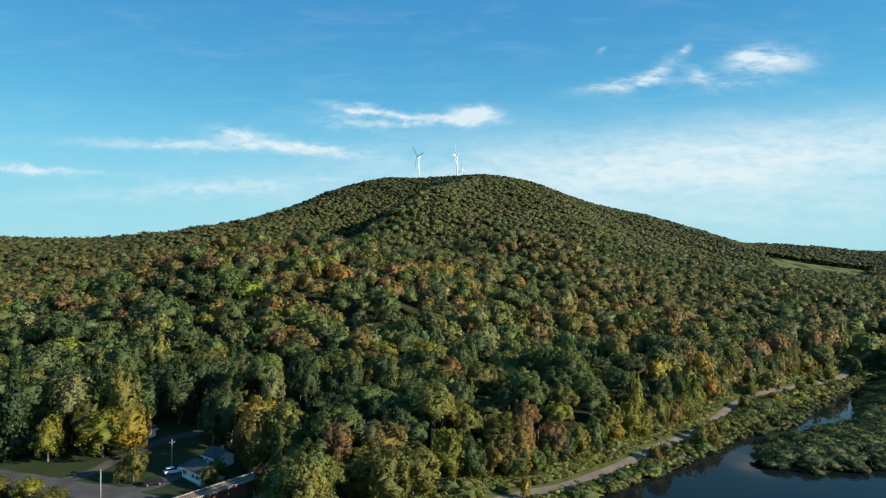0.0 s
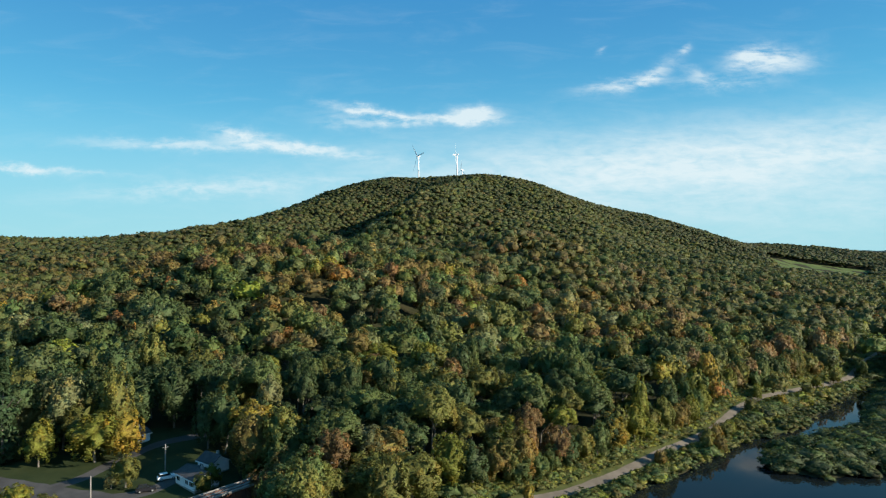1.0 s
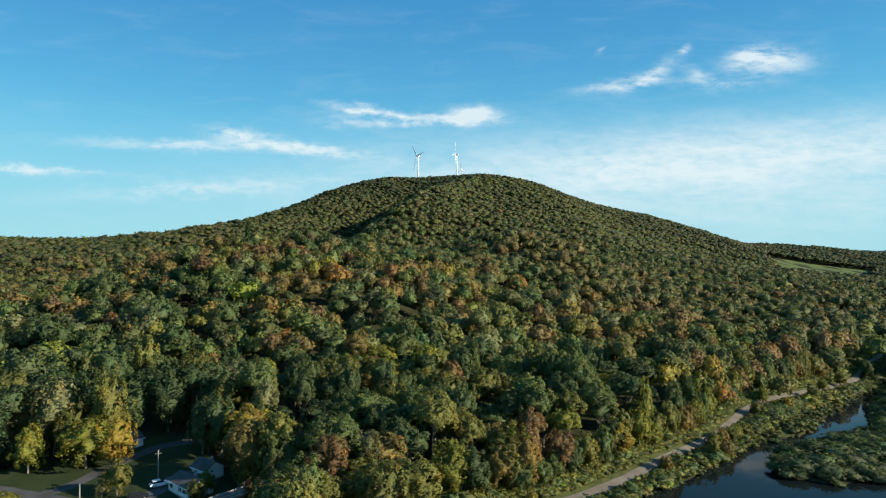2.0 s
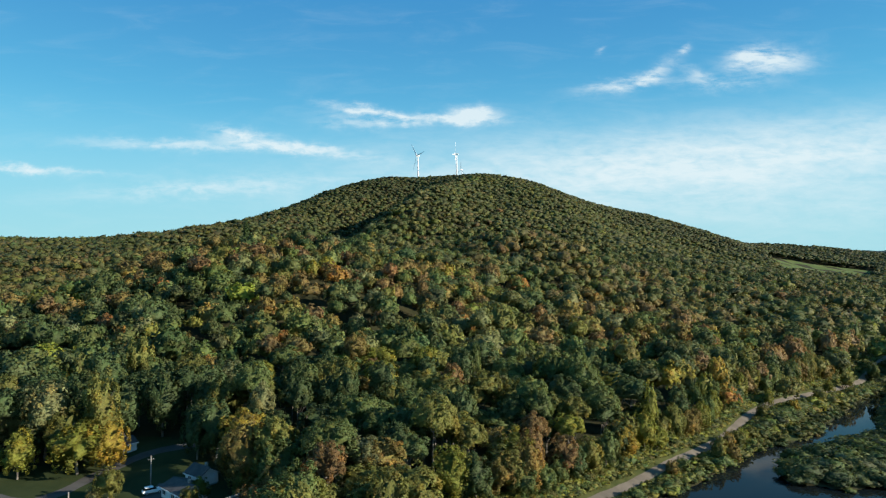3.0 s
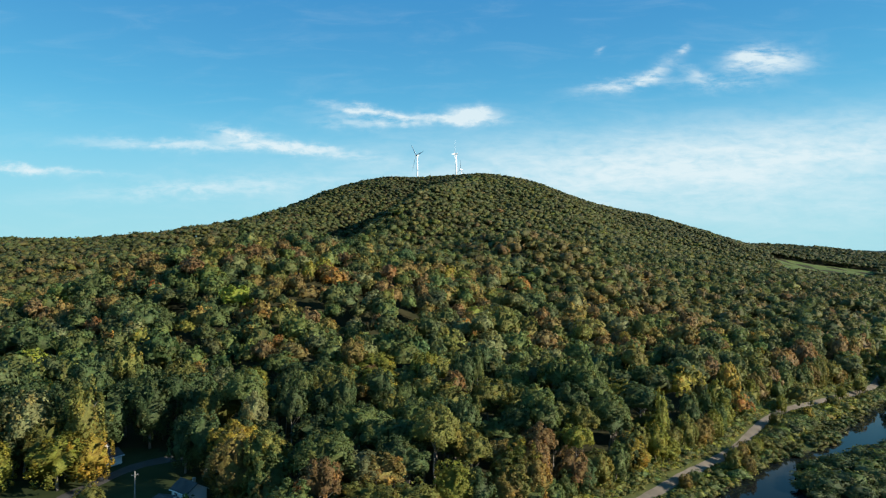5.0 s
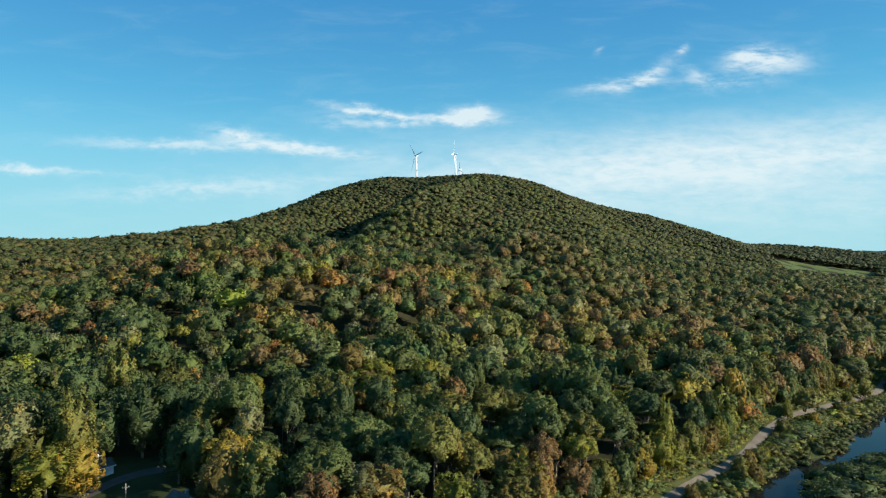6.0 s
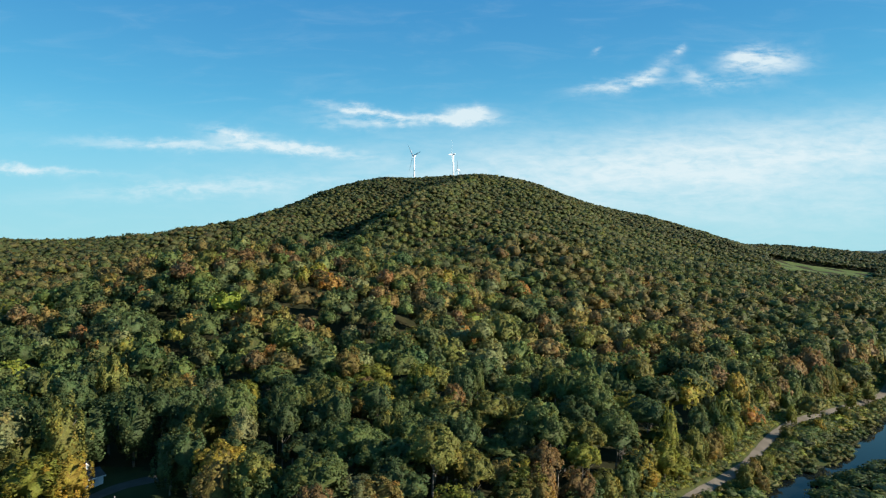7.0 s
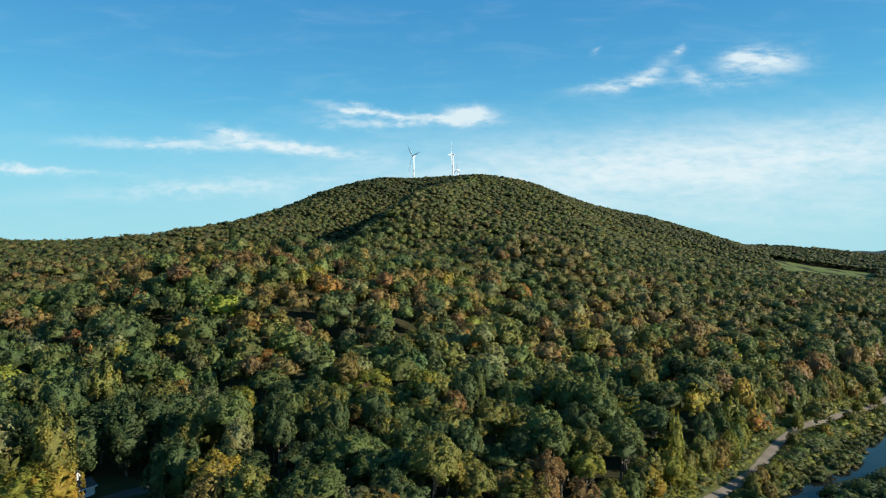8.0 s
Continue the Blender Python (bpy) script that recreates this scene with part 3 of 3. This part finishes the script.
X, Y, r = woods(-200, 200, 90, 240, 9.0, 3, 60, 235)
kind = accented(X, Y, kinds_for(X, Y, r))
tall = np.clip(16.8 + 2.6 * waves(X, Y, 30.0, 1.0) + 3.0 * r.randn(len(X)), 9, 24) * (0.75 + 0.25 * smooth(4, 16, off_line(TRAIL, X, Y)))
order = np.argsort(np.where(Y > 128, 0, 1000) + np.hypot(X, Y))
edge = (off_line(TRAIL, X, Y) < 14) | (Y < 134) | (off_line(CLEARING, X, Y) < 5)
count = 0
for i in order:
    if Y[i] < 96 or count >= 345:
        continue
    tree(X[i], Y[i], NAMES[kind[i]], tall[i], 11.2 * (1 + 0.2 * r.randn()), r.rand() * 6.28, r.randint(0, 4), bool(edge[i]))
    count += 1

# shrubs and reeds on the bank and the island
r = np.random.RandomState(8)
X, Y = r.uniform(-20, 330, 80000), r.uniform(115, 345, 80000)
dry = (~inside(RIVER, X, Y) | (off_line(RIVER, X, Y) < 0.9)) & (np.abs(X) < 0.85 * Y + 20) & (off_line(TRAIL, X, Y) > 2.5)
isle = dry & (X > 14 + 1.17 * (Y - 152) + 4) & (off_line(BANK, X, Y) > 9) & (np.arange(80000) % 6 == 0)
bank = dry & (np.arange(80000) % 2 == 0) & (off_line(BANK, X, Y) < 9) & (X < 14 + 1.17 * (Y - 152) + 40)
verge = dry & (off_line(TRAIL, X, Y) < 10) & ~isle & ~bank
for sel, low, high, mix, label in (
        (isle, 2.6, 5.6, ("green", "deep", "deep", "green", "deep"), "dense green willow scrub on a marshy island"),
        (bank & (waves(X, Y, 9.0, 1.0) > -0.6), 0.7, 2.8, ("olive", "green", "green", "olive", "deep"), "tall grass and low scrub along the river bank"),
        (verge, 0.9, 4.2, ("olive", "lime", "green", "olive", "green"), "weedy scrub beside the gravel trail")):
    x, y = X[sel], Y[sel]
    h = low + (high - low) * r.rand(len(x)) ** 2.0 * (0.6 + 0.5 * waves(x, y, 12.0, 3.0))
    h = np.clip(h, 0.5, 4.5) * (0.35 + 0.65 * smooth(2.2, 6.0, off_line(TRAIL, x, y)))
    if high > 4:
        h = np.clip(h * (0.6 + 0.4 * smooth(0, 9, off_line(ISLE, x, y))), 1.5, 5.2)
    spots = np.stack([x, y, land(x, y) - 0.25 * h, h * (2.4 if high > 4.5 else 1.9), h * 1.25, r.randint(0, 6, len(x))], 1)
    shapes = [crown_shape(900 + s, 120 if high > 4.5 else 34, 0.055 if high > 4.5 else 0.09, (6, 3), full=0.9) for s in range(6)]
    V, F, Cc, Nn = planted(spots, shapes, COLOURS[[NAMES.index(mix[j]) for j in r.randint(0, 5, len(x))]])
    tagged(new("shrubs", mesh_from("shrubs", V, F, LEAF, Cc, Nn)), label, "shrubs", kind="stuff")

# trees that stand by themselves in the village and along the trail
LONE = [  # x, y, kind, height, width
    (-92, 169, "lime", 14, 14), (-85.5, 171, "yellow", 13.5, 11), (-92, 179, "olive", 24, 12), (-105, 166, "lime", 12, 9), (-106, 178, "pale", 22, 13), (-116, 181, "pale", 18, 11),
    (-117, 170, "pine", 23, 12), (-125, 166, "pine", 21, 11), (-76, 153.5, "olive", 8, 6.5), (-79, 152.5, "pale", 4, 3.5), (-50, 162, "ochre", 14, 12), (-38, 152, "green", 16, 11), (-28, 134, "green", 17, 11), (-27, 124, "olive", 19, 11), (-66, 179, "deep", 15, 10), (-60, 176, "deep", 17, 11), (-70, 196, "deep", 17, 11), (-45, 156, "olive", 11, 9),
    (-55.5, 154.5, "lime", 5.5, 5), (-56.2, 150.4, "olive", 5, 5), (-40.5, 142, "rust", 9, 7), (-44, 147, "olive", 6, 6), (-37, 146, "ochre", 12, 9), (-95, 143, "lime", 5, 7), (-103, 144, "olive", 5, 7), (-110, 146, "lime", 5, 7), (-87, 140, "olive", 4, 6),
    (20, 153, "yellow", 6, 3), (62, 183, "ochre", 5, 4), (81, 196, "olive", 6.5, 4), (86, 198, "ochre", 6, 5), (96, 213, "lime", 5.5, 5), (101, 218, "olive", 4.5, 5),
    (84, 203, "olive", 6, 5), (88, 206.5, "ochre", 6.5, 5), (93, 211, "olive", 6, 6), (66, 186.5, "green", 4.5, 5), (113, 234, "olive", 5.5, 5),
    (122, 247, "lime", 7, 4), (131, 246, "yellow", 5.5, 5), (143, 268, "ochre", 7.5, 5), (153, 266, "olive", 6, 6), (165, 280, "lime", 6, 5), (182, 294, "olive", 8, 6),
    (207, 313, "green", 9, 7), (222, 312, "deep", 11, 8), (232, 322, "green", 12, 9), (240, 305, "deep", 12, 9), (226, 298, "green", 9, 8), (250, 330, "green", 13, 10),
    (188, 257, "deep", 5, 6), (196, 268, "green", 6, 7), (205, 281, "deep", 7, 7), (214, 291, "deep", 7, 7), (182, 246, "green", 4.5, 6), (192, 243, "deep", 6, 7), (207, 262, "deep", 8, 8),
]
r = np.random.RandomState(21)
for x, y, n, tall, wide in LONE:
    tree(x, y, n, tall, wide, r.rand() * 6.28, r.randint(0, 4), True)["group"] = "trees in the open"


# the leafy edge of the woods above the trail
line = resample(TRAIL[2:-2], 1.0)
for k in range(3, len(line) - 4, 6):
    way = (line[k + 1] - line[k - 1]).normalized()
    p = line[k] + Vector((-way.y, way.x)) * r.uniform(5.0, 8.5)
    n = ("green", "olive", "lime", "ochre", "green", "olive", "deep")[r.randint(0, 7)]
    tree(p.x, p.y, n, r.uniform(7, 13.5), r.uniform(6, 8.5), r.rand() * 6.28, r.randint(0, 4), True)["group"] = "trees along the trail"


# ---- things ----
def part(name, bm, mat, parent, label=""):
    me = bpy.data.meshes.new(name)
    bm.normal_update()
    bm.to_mesh(me)
    bm.free()
    me.materials.append(mat)
    ob = new(name, me)
    ob.parent = parent
    if label:
        ob["label"] = label
    return ob


def block(x0, y0, z0, x1, y1, z1, bevel=0.0):
    bm = bmesh.new()
    bmesh.ops.create_cube(bm, size=1.0, matrix=Matrix.Translation(((x0 + x1) / 2, (y0 + y1) / 2, (z0 + z1) / 2)) @ Matrix.Diagonal((x1 - x0, y1 - y0, z1 - z0, 1)))
    if bevel:
        bmesh.ops.bevel(bm, geom=bm.edges[:], offset=bevel, segments=1, affect="EDGES")
    return bm


def prism(outline, y0, y1):
    """An outline in x, z drawn out along y."""
    bm = bmesh.new()
    a, b = [bm.verts.new((x, y0, z)) for x, z in outline], [bm.verts.new((x, y1, z)) for x, z in outline]
    bm.faces.new(a[::-1]), bm.faces.new(b)
    for i in range(len(a)):
        j = (i + 1) % len(a)
        bm.faces.new((a[i], a[j], b[j], b[i]))
    bmesh.ops.recalc_face_normals(bm, faces=bm.faces[:])
    return bm


def lathe(rows, sides=16):
    """Rings of (z, radius) joined into a turned shape."""
    bm = bmesh.new()
    rings = [[bm.verts.new((math.cos(6.28319 * i / sides) * q, math.sin(6.28319 * i / sides) * q, z)) for i in range(sides)] for z, q in rows]
    for p, q in zip(rings, rings[1:]):
        for i in range(sides):
            f = bm.faces.new((p[i], p[(i + 1) % sides], q[(i + 1) % sides], q[i]))
            f.smooth = True
    bm.faces.new(rings[0][::-1]), bm.faces.new(rings[-1])
    return bm


def blade_mesh(length):
    """A turbine blade along +z, rotor axis along y: wide near the root, thin and twisted at the tip."""
    bm = bmesh.new()
    rings = []
    for k in range(11):
        t = k / 10
        chord = length * (0.045 + 0.045 * math.sin(min(1, t * 5) * 1.57) if t < 0.2 else 0.09 * (1 - t) ** 0.8 + 0.010)
        thick, twist = chord * (0.5 - 0.36 * min(1, t * 4)), radians(18 * (1 - t))
        ring = []
        for i in range(10):
            a = 6.28319 * i / 10
            x, y = math.cos(a) * chord / 2 + chord * 0.12, math.sin(a) * thick / 2
            ring.append(bm.verts.new((x * math.cos(twist) - y * math.sin(twist), x * math.sin(twist) + y * math.cos(twist) - 0.02 * length * t * t, t * length)))
        rings.append(ring)
    for p, q in zip(rings, rings[1:]):
        for i in range(10):
            bm.faces.new((p[i], p[(i + 1) % 10], q[(i + 1) % 10], q[i])).smooth = True
    bm.faces.new(rings[0][::-1]), bm.faces.new(rings[-1])
    return bm


def turbine(x, y, hub, blade, yaw, spin, label):
    base = height(x, y)
    ob = tagged(new("wind_turbine"), label, "wind turbine", group="turbines on the summit")
    ob.location = (x, y, base)
    h = hub - base
    part("tower", lathe([(-1.0, 2.0), (h * 0.5, 1.6), (h - 1.4, 1.1)], 20), TOWER_PAINT, ob)
    head = Matrix.Translation((0, 0, h)) @ Matrix.Rotation(radians(yaw), 4, "Z")
    n = part("nacelle", block(-1.5, -3.0, -1.5, 1.5, 4.2, 1.5, 0.5), TOWER_PAINT, ob)
    n.matrix_local = head
    hubm = part("hub", lathe([(-1.2, 1.5), (0.6, 1.6), (1.8, 1.1), (2.4, 0.3)], 16), TOWER_PAINT, ob)
    hubm.matrix_local = head @ Matrix.Translation((0, -4.2, 0)) @ Matrix.Rotation(radians(90), 4, "X")
    for k in range(3):
        b = part("blade", blade_mesh(blade), TOWER_PAINT, ob)
        b.matrix_local = head @ Matrix.Translation((0, -4.2, 0)) @ Matrix.Rotation(radians(spin + 120 * k), 4, "Y")
    return ob


turbine(-59, 1500, 310.2, 39, -57, -37, "white wind turbine with three slender blades on the wooded summit")
turbine(34, 1500, 314.5, 39, -101, -20, "white wind turbine with one blade upright on the wooded summit")
turbine(59, 1900, 335, 30, -60, 4, "distant white wind turbine half hidden behind the summit woods")


def house(x, y, turn, length, deep, wall, rise, windows, label, dormer=False):
    """A gabled house; its front runs along local x at y = 0, the depth goes back along y."""
    ob = tagged(new("house"), label, "house", group="village houses")
    ob.matrix_basis = pose(x, y, height(x, y) - 0.05, 0, 0, turn)
    part("foundation", block(0.05, 0.05, -0.6, length - 0.05, deep - 0.05, 0.35), CONCRETE, ob)
    t = 0.18
    part("wall_front", block(0, 0, 0.35, length, t, wall), SIDING, ob)
    part("wall_back", block(0, deep - t, 0.35, length, deep, wall), SIDING, ob)
    for x0 in (0.0, length - t):
        bm = bmesh.new()
        out = [(t, 0.35), (deep - t, 0.35), (deep - t, wall), (deep / 2, wall + rise * (1 - 2 * t / deep)), (t, wall)]
        a, b = [bm.verts.new((x0, u, v)) for u, v in out], [bm.verts.new((x0 + t, u, v)) for u, v in out]
        bm.faces.new(a), bm.faces.new(b[::-1])
        for i in range(5):
            bm.faces.new((a[i], b[i], b[(i + 1) % 5], a[(i + 1) % 5]))
        bmesh.ops.recalc_face_normals(bm, faces=bm.faces[:])
        part("gable_wall", bm, SIDING, ob)
    eave, over = 0.45, 0.4
    sl = rise / (deep / 2)
    for side in (0, 1):
        bm = bmesh.new()
        y0, y1 = (-eave, deep / 2) if side == 0 else (deep + eave, deep / 2)
        z0, z1 = wall - eave * sl, wall + rise
        v = [bm.verts.new(c) for c in ((-over, y0, z0), (length + over, y0, z0), (length + over, y1, z1), (-over, y1, z1))]
        w = [bm.verts.new((c.co.x, c.co.y, c.co.z + 0.16)) for c in v]
        bm.faces.new(v), bm.faces.new(w)
        for i in range(4):
            bm.faces.new((v[i], v[(i + 1) % 4], w[(i + 1) % 4], w[i]))
        bmesh.ops.recalc_face_normals(bm, faces=bm.faces[:])
        roof = part("roof", bm, SHINGLE, ob, "dark shingle roof slope")
        part("fascia", block(-over, y0 - 0.03 if side == 0 else y0 + 0.005, z0 - 0.12, length + over, y0 - 0.005 if side == 0 else y0 + 0.03, z0 + 0.15), TRIM, roof)
    for k, (wx, ww, wz, wh, kind) in enumerate(windows):
        if kind == "door":
            d = part("door", block(wx, -0.05, 0.35, wx + ww, -0.003, 0.35 + wh), TRIM, ob)
            part("handle", block(wx + ww - 0.15, -0.11, 1.35, wx + ww - 0.08, -0.05, 1.45, 0.01), STEEL, d)
            continue
        wn = part("window", block(wx, -0.05, wz, wx + ww, -0.003, wz + wh), GLASS, ob, "dark glass window")
        for a, b, c, d in ((wx - 0.1, wz - 0.1, wx + ww + 0.1, wz), (wx - 0.1, wz + wh, wx + ww + 0.1, wz + wh + 0.1), (wx - 0.1, wz, wx, wz + wh), (wx + ww, wz, wx + ww + 0.1, wz + wh), (wx + ww / 2 - 0.03, wz, wx + ww / 2 + 0.03, wz + wh)):
            part("frame", block(a, -0.09, b, c, -0.055, d), TRIM, wn)
    part("chimney", block(length * 0.6, deep / 2 + 0.3, wall + rise * 0.5, length * 0.6 + 0.6, deep / 2 + 0.9, wall + rise + 0.7, 0.03), CONCRETE, ob)
    return ob


WIN = [(0.7, 1.5, 1.2, 1.1, "pane"), (3.2, 0.95, 0.35, 2.05, "door"), (5.0, 1.3, 1.2, 1.1, "pane"), (7.0, 1.3, 1.2, 1.1, "pane")]
house(-65.2, 156.1, -41, 9.3, 6.2, 2.75, 1.2, WIN, "small white house with a dark shingle roof beside the bridge")
house(-63.0, 164.2, -36, 6.0, 5.0, 2.8, 1.6, [(1.2, 1.2, 1.2, 1.0, "pane"), (3.6, 0.9, 0.35, 2.0, "door")], "small white outbuilding behind the house")
house(-103.0, 181.0, 14, 13.0, 7.5, 3.0, 2.0, WIN, "long white house half hidden by a golden tree")
house(-87.5, 180.5, 60, 5.0, 4.5, 2.8, 1.3, [(1.6, 1.2, 1.3, 1.1, "pane")], "white gabled garage with a single window")


def car(x, y, turn, paint, label):
    ob = tagged(new("car"), label, "car", group="parked cars")
    ob.matrix_basis = pose(x, y, height(x, y) + 0.1, 0, 0, turn)
    bm = prism([(-2.2, 0.35), (-2.25, 0.75), (-2.1, 0.98), (-1.1, 1.05), (1.0, 1.02), (2.05, 0.85), (2.2, 0.62), (2.15, 0.33)], -0.88, 0.88)
    bmesh.ops.bevel(bm, geom=bm.edges[:], offset=0.06, segments=2, affect="EDGES")
    body = part("body", bm, paint, ob)
    bm = prism([(-1.95, 1.02), (-1.65, 1.52), (0.15, 1.56), (0.95, 1.05)], -0.72, 0.72)
    bmesh.ops.bevel(bm, geom=bm.edges[:], offset=0.05, segments=1, affect="EDGES")
    part("windows", bm, GLASS, ob, "dark car windows")
    bm = prism([(-1.7, 1.53), (-1.5, 1.60), (0.0, 1.62), (0.15, 1.56)], -0.70, 0.70)
    part("roof", bm, paint, ob)
    for wx in (-1.35, 1.35):
        for wy in (-0.82, 0.82):
            w = part("wheel", lathe([(-0.1, 0.26), (-0.08, 0.33), (0.08, 0.33), (0.1, 0.26)], 18), RUBBER, ob, "black tyre")
            w.matrix_local = Matrix.Translation((wx, wy, 0.33)) @ Matrix.Rotation(radians(90), 4, "X")
            part("rim", lathe([(-0.105, 0.2), (0.105, 0.2)], 12), STEEL, w)
    for wy in (-0.6, 0.6):
        part("headlight", block(2.1, wy - 0.17, 0.62, 2.2, wy + 0.17, 0.76, 0.02), GLASS, body)


car(-68.3, 158.4, 35, CAR_WHITE, "white car parked beside the small white house")
car(-70.0, 151.2, 25, CAR_DARK, "dark car parked in the shade of the driveway")


def utility_pole(x, y, tall, label):
    ob = tagged(new("utility_pole"), label, "utility pole", group="utility poles")
    ob.matrix_basis = pose(x, y, height(x, y), 0, 0, 35)
    part("pole", lathe([(-0.5, 0.19), (tall, 0.12)], 10), TIMBER, ob)
    if tall > 9:
        return
    arm = part("crossarm", block(-0.7, -0.05, tall - 0.9, 0.7, 0.05, tall - 0.8), TIMBER, ob)
    for k in (-0.6, 0.6):
        part("insulator", lathe([(0, 0.05), (0.1, 0.08), (0.2, 0.03)], 8), STEEL, arm).location = (k, 0, tall - 0.8)


utility_pole(-74.5, 136.0, 9.5, "weathered utility pole beside the village road")
utility_pole(-69.9, 161.0, 7.8, "weathered utility pole beside the driveway")


def girder_bridge(a, b, top):
    """A rusty plate girder bridge: two girders with stiffeners under a timber deck, with kerb timbers and rails."""
    a, b = Vector(a), Vector(b)
    long = (b - a).length
    ob = tagged(new("bridge"), "rusty steel plate girder railway bridge with a timber deck", "bridge")
    ob.matrix_basis = pose(a.x, a.y, top, 0, 0, math.degrees(math.atan2(b.y - a.y, b.x - a.x)))
    for y in (-1.5, 1.5):
        g = part("girder", block(0, y - 0.02, -2.7, long, y + 0.02, -0.32), RUST, ob, "rusty riveted plate girder")
        part("flange", block(0, y - 0.22, -0.32, long, y + 0.22, -0.26), RUST, g)
        part("flange", block(0, y - 0.22, -2.76, long, y + 0.22, -2.70), RUST, g)
        for k in range(int(long / 1.25)):
            part("stiffener", block(0.3 + k * 1.25, y - 0.16, -2.69, 0.40 + k * 1.25, y + 0.16, -0.33), RUST, g)
    n = int(long / 0.42)
    for k in range(n):
        part("sleeper", block(k * 0.42, -1.9 + 0.03 * math.sin(k * 5), -0.25, k * 0.42 + 0.26, 1.9, 0.0), TIMBER, ob)
    for y in (-1.75, 1.75):
        part("kerb_timber", block(0, y - 0.12, 0.01, long, y + 0.12, 0.2), TIMBER, ob)
    for y in (-0.72, 0.72):
        part("rail", block(0, y - 0.05, 0.01, long, y + 0.05, 0.16), RUST, ob)
    part("abutment", block(long - 0.2, -2.2, -7.5, long + 1.2, 2.2, -0.4, 0.05), CONCRETE, ob, "weathered concrete abutment")
    part("abutment", block(-2.5, -2.6, -7.5, 0.2, 2.6, -0.3, 0.05), CONCRETE, ob, "weathered concrete abutment")


girder_bridge(*BRIDGE, 11.0)

# far ridges beyond the valley, distance haze mixed into their blue-green base colour
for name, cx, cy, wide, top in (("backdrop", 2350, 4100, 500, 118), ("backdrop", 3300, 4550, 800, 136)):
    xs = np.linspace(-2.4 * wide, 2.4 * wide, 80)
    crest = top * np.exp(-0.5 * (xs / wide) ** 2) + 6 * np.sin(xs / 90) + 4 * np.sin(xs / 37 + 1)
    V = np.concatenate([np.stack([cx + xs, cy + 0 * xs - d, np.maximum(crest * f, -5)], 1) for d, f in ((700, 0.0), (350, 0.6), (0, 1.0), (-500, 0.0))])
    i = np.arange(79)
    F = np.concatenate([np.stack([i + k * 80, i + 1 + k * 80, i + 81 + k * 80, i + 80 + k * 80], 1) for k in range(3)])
    tagged(new(name, mesh_from(name, V, F, HAZE_BLUE_HILL)), "far wooded ridge with distance haze put into its blue-green colour", "hill", kind="structure")
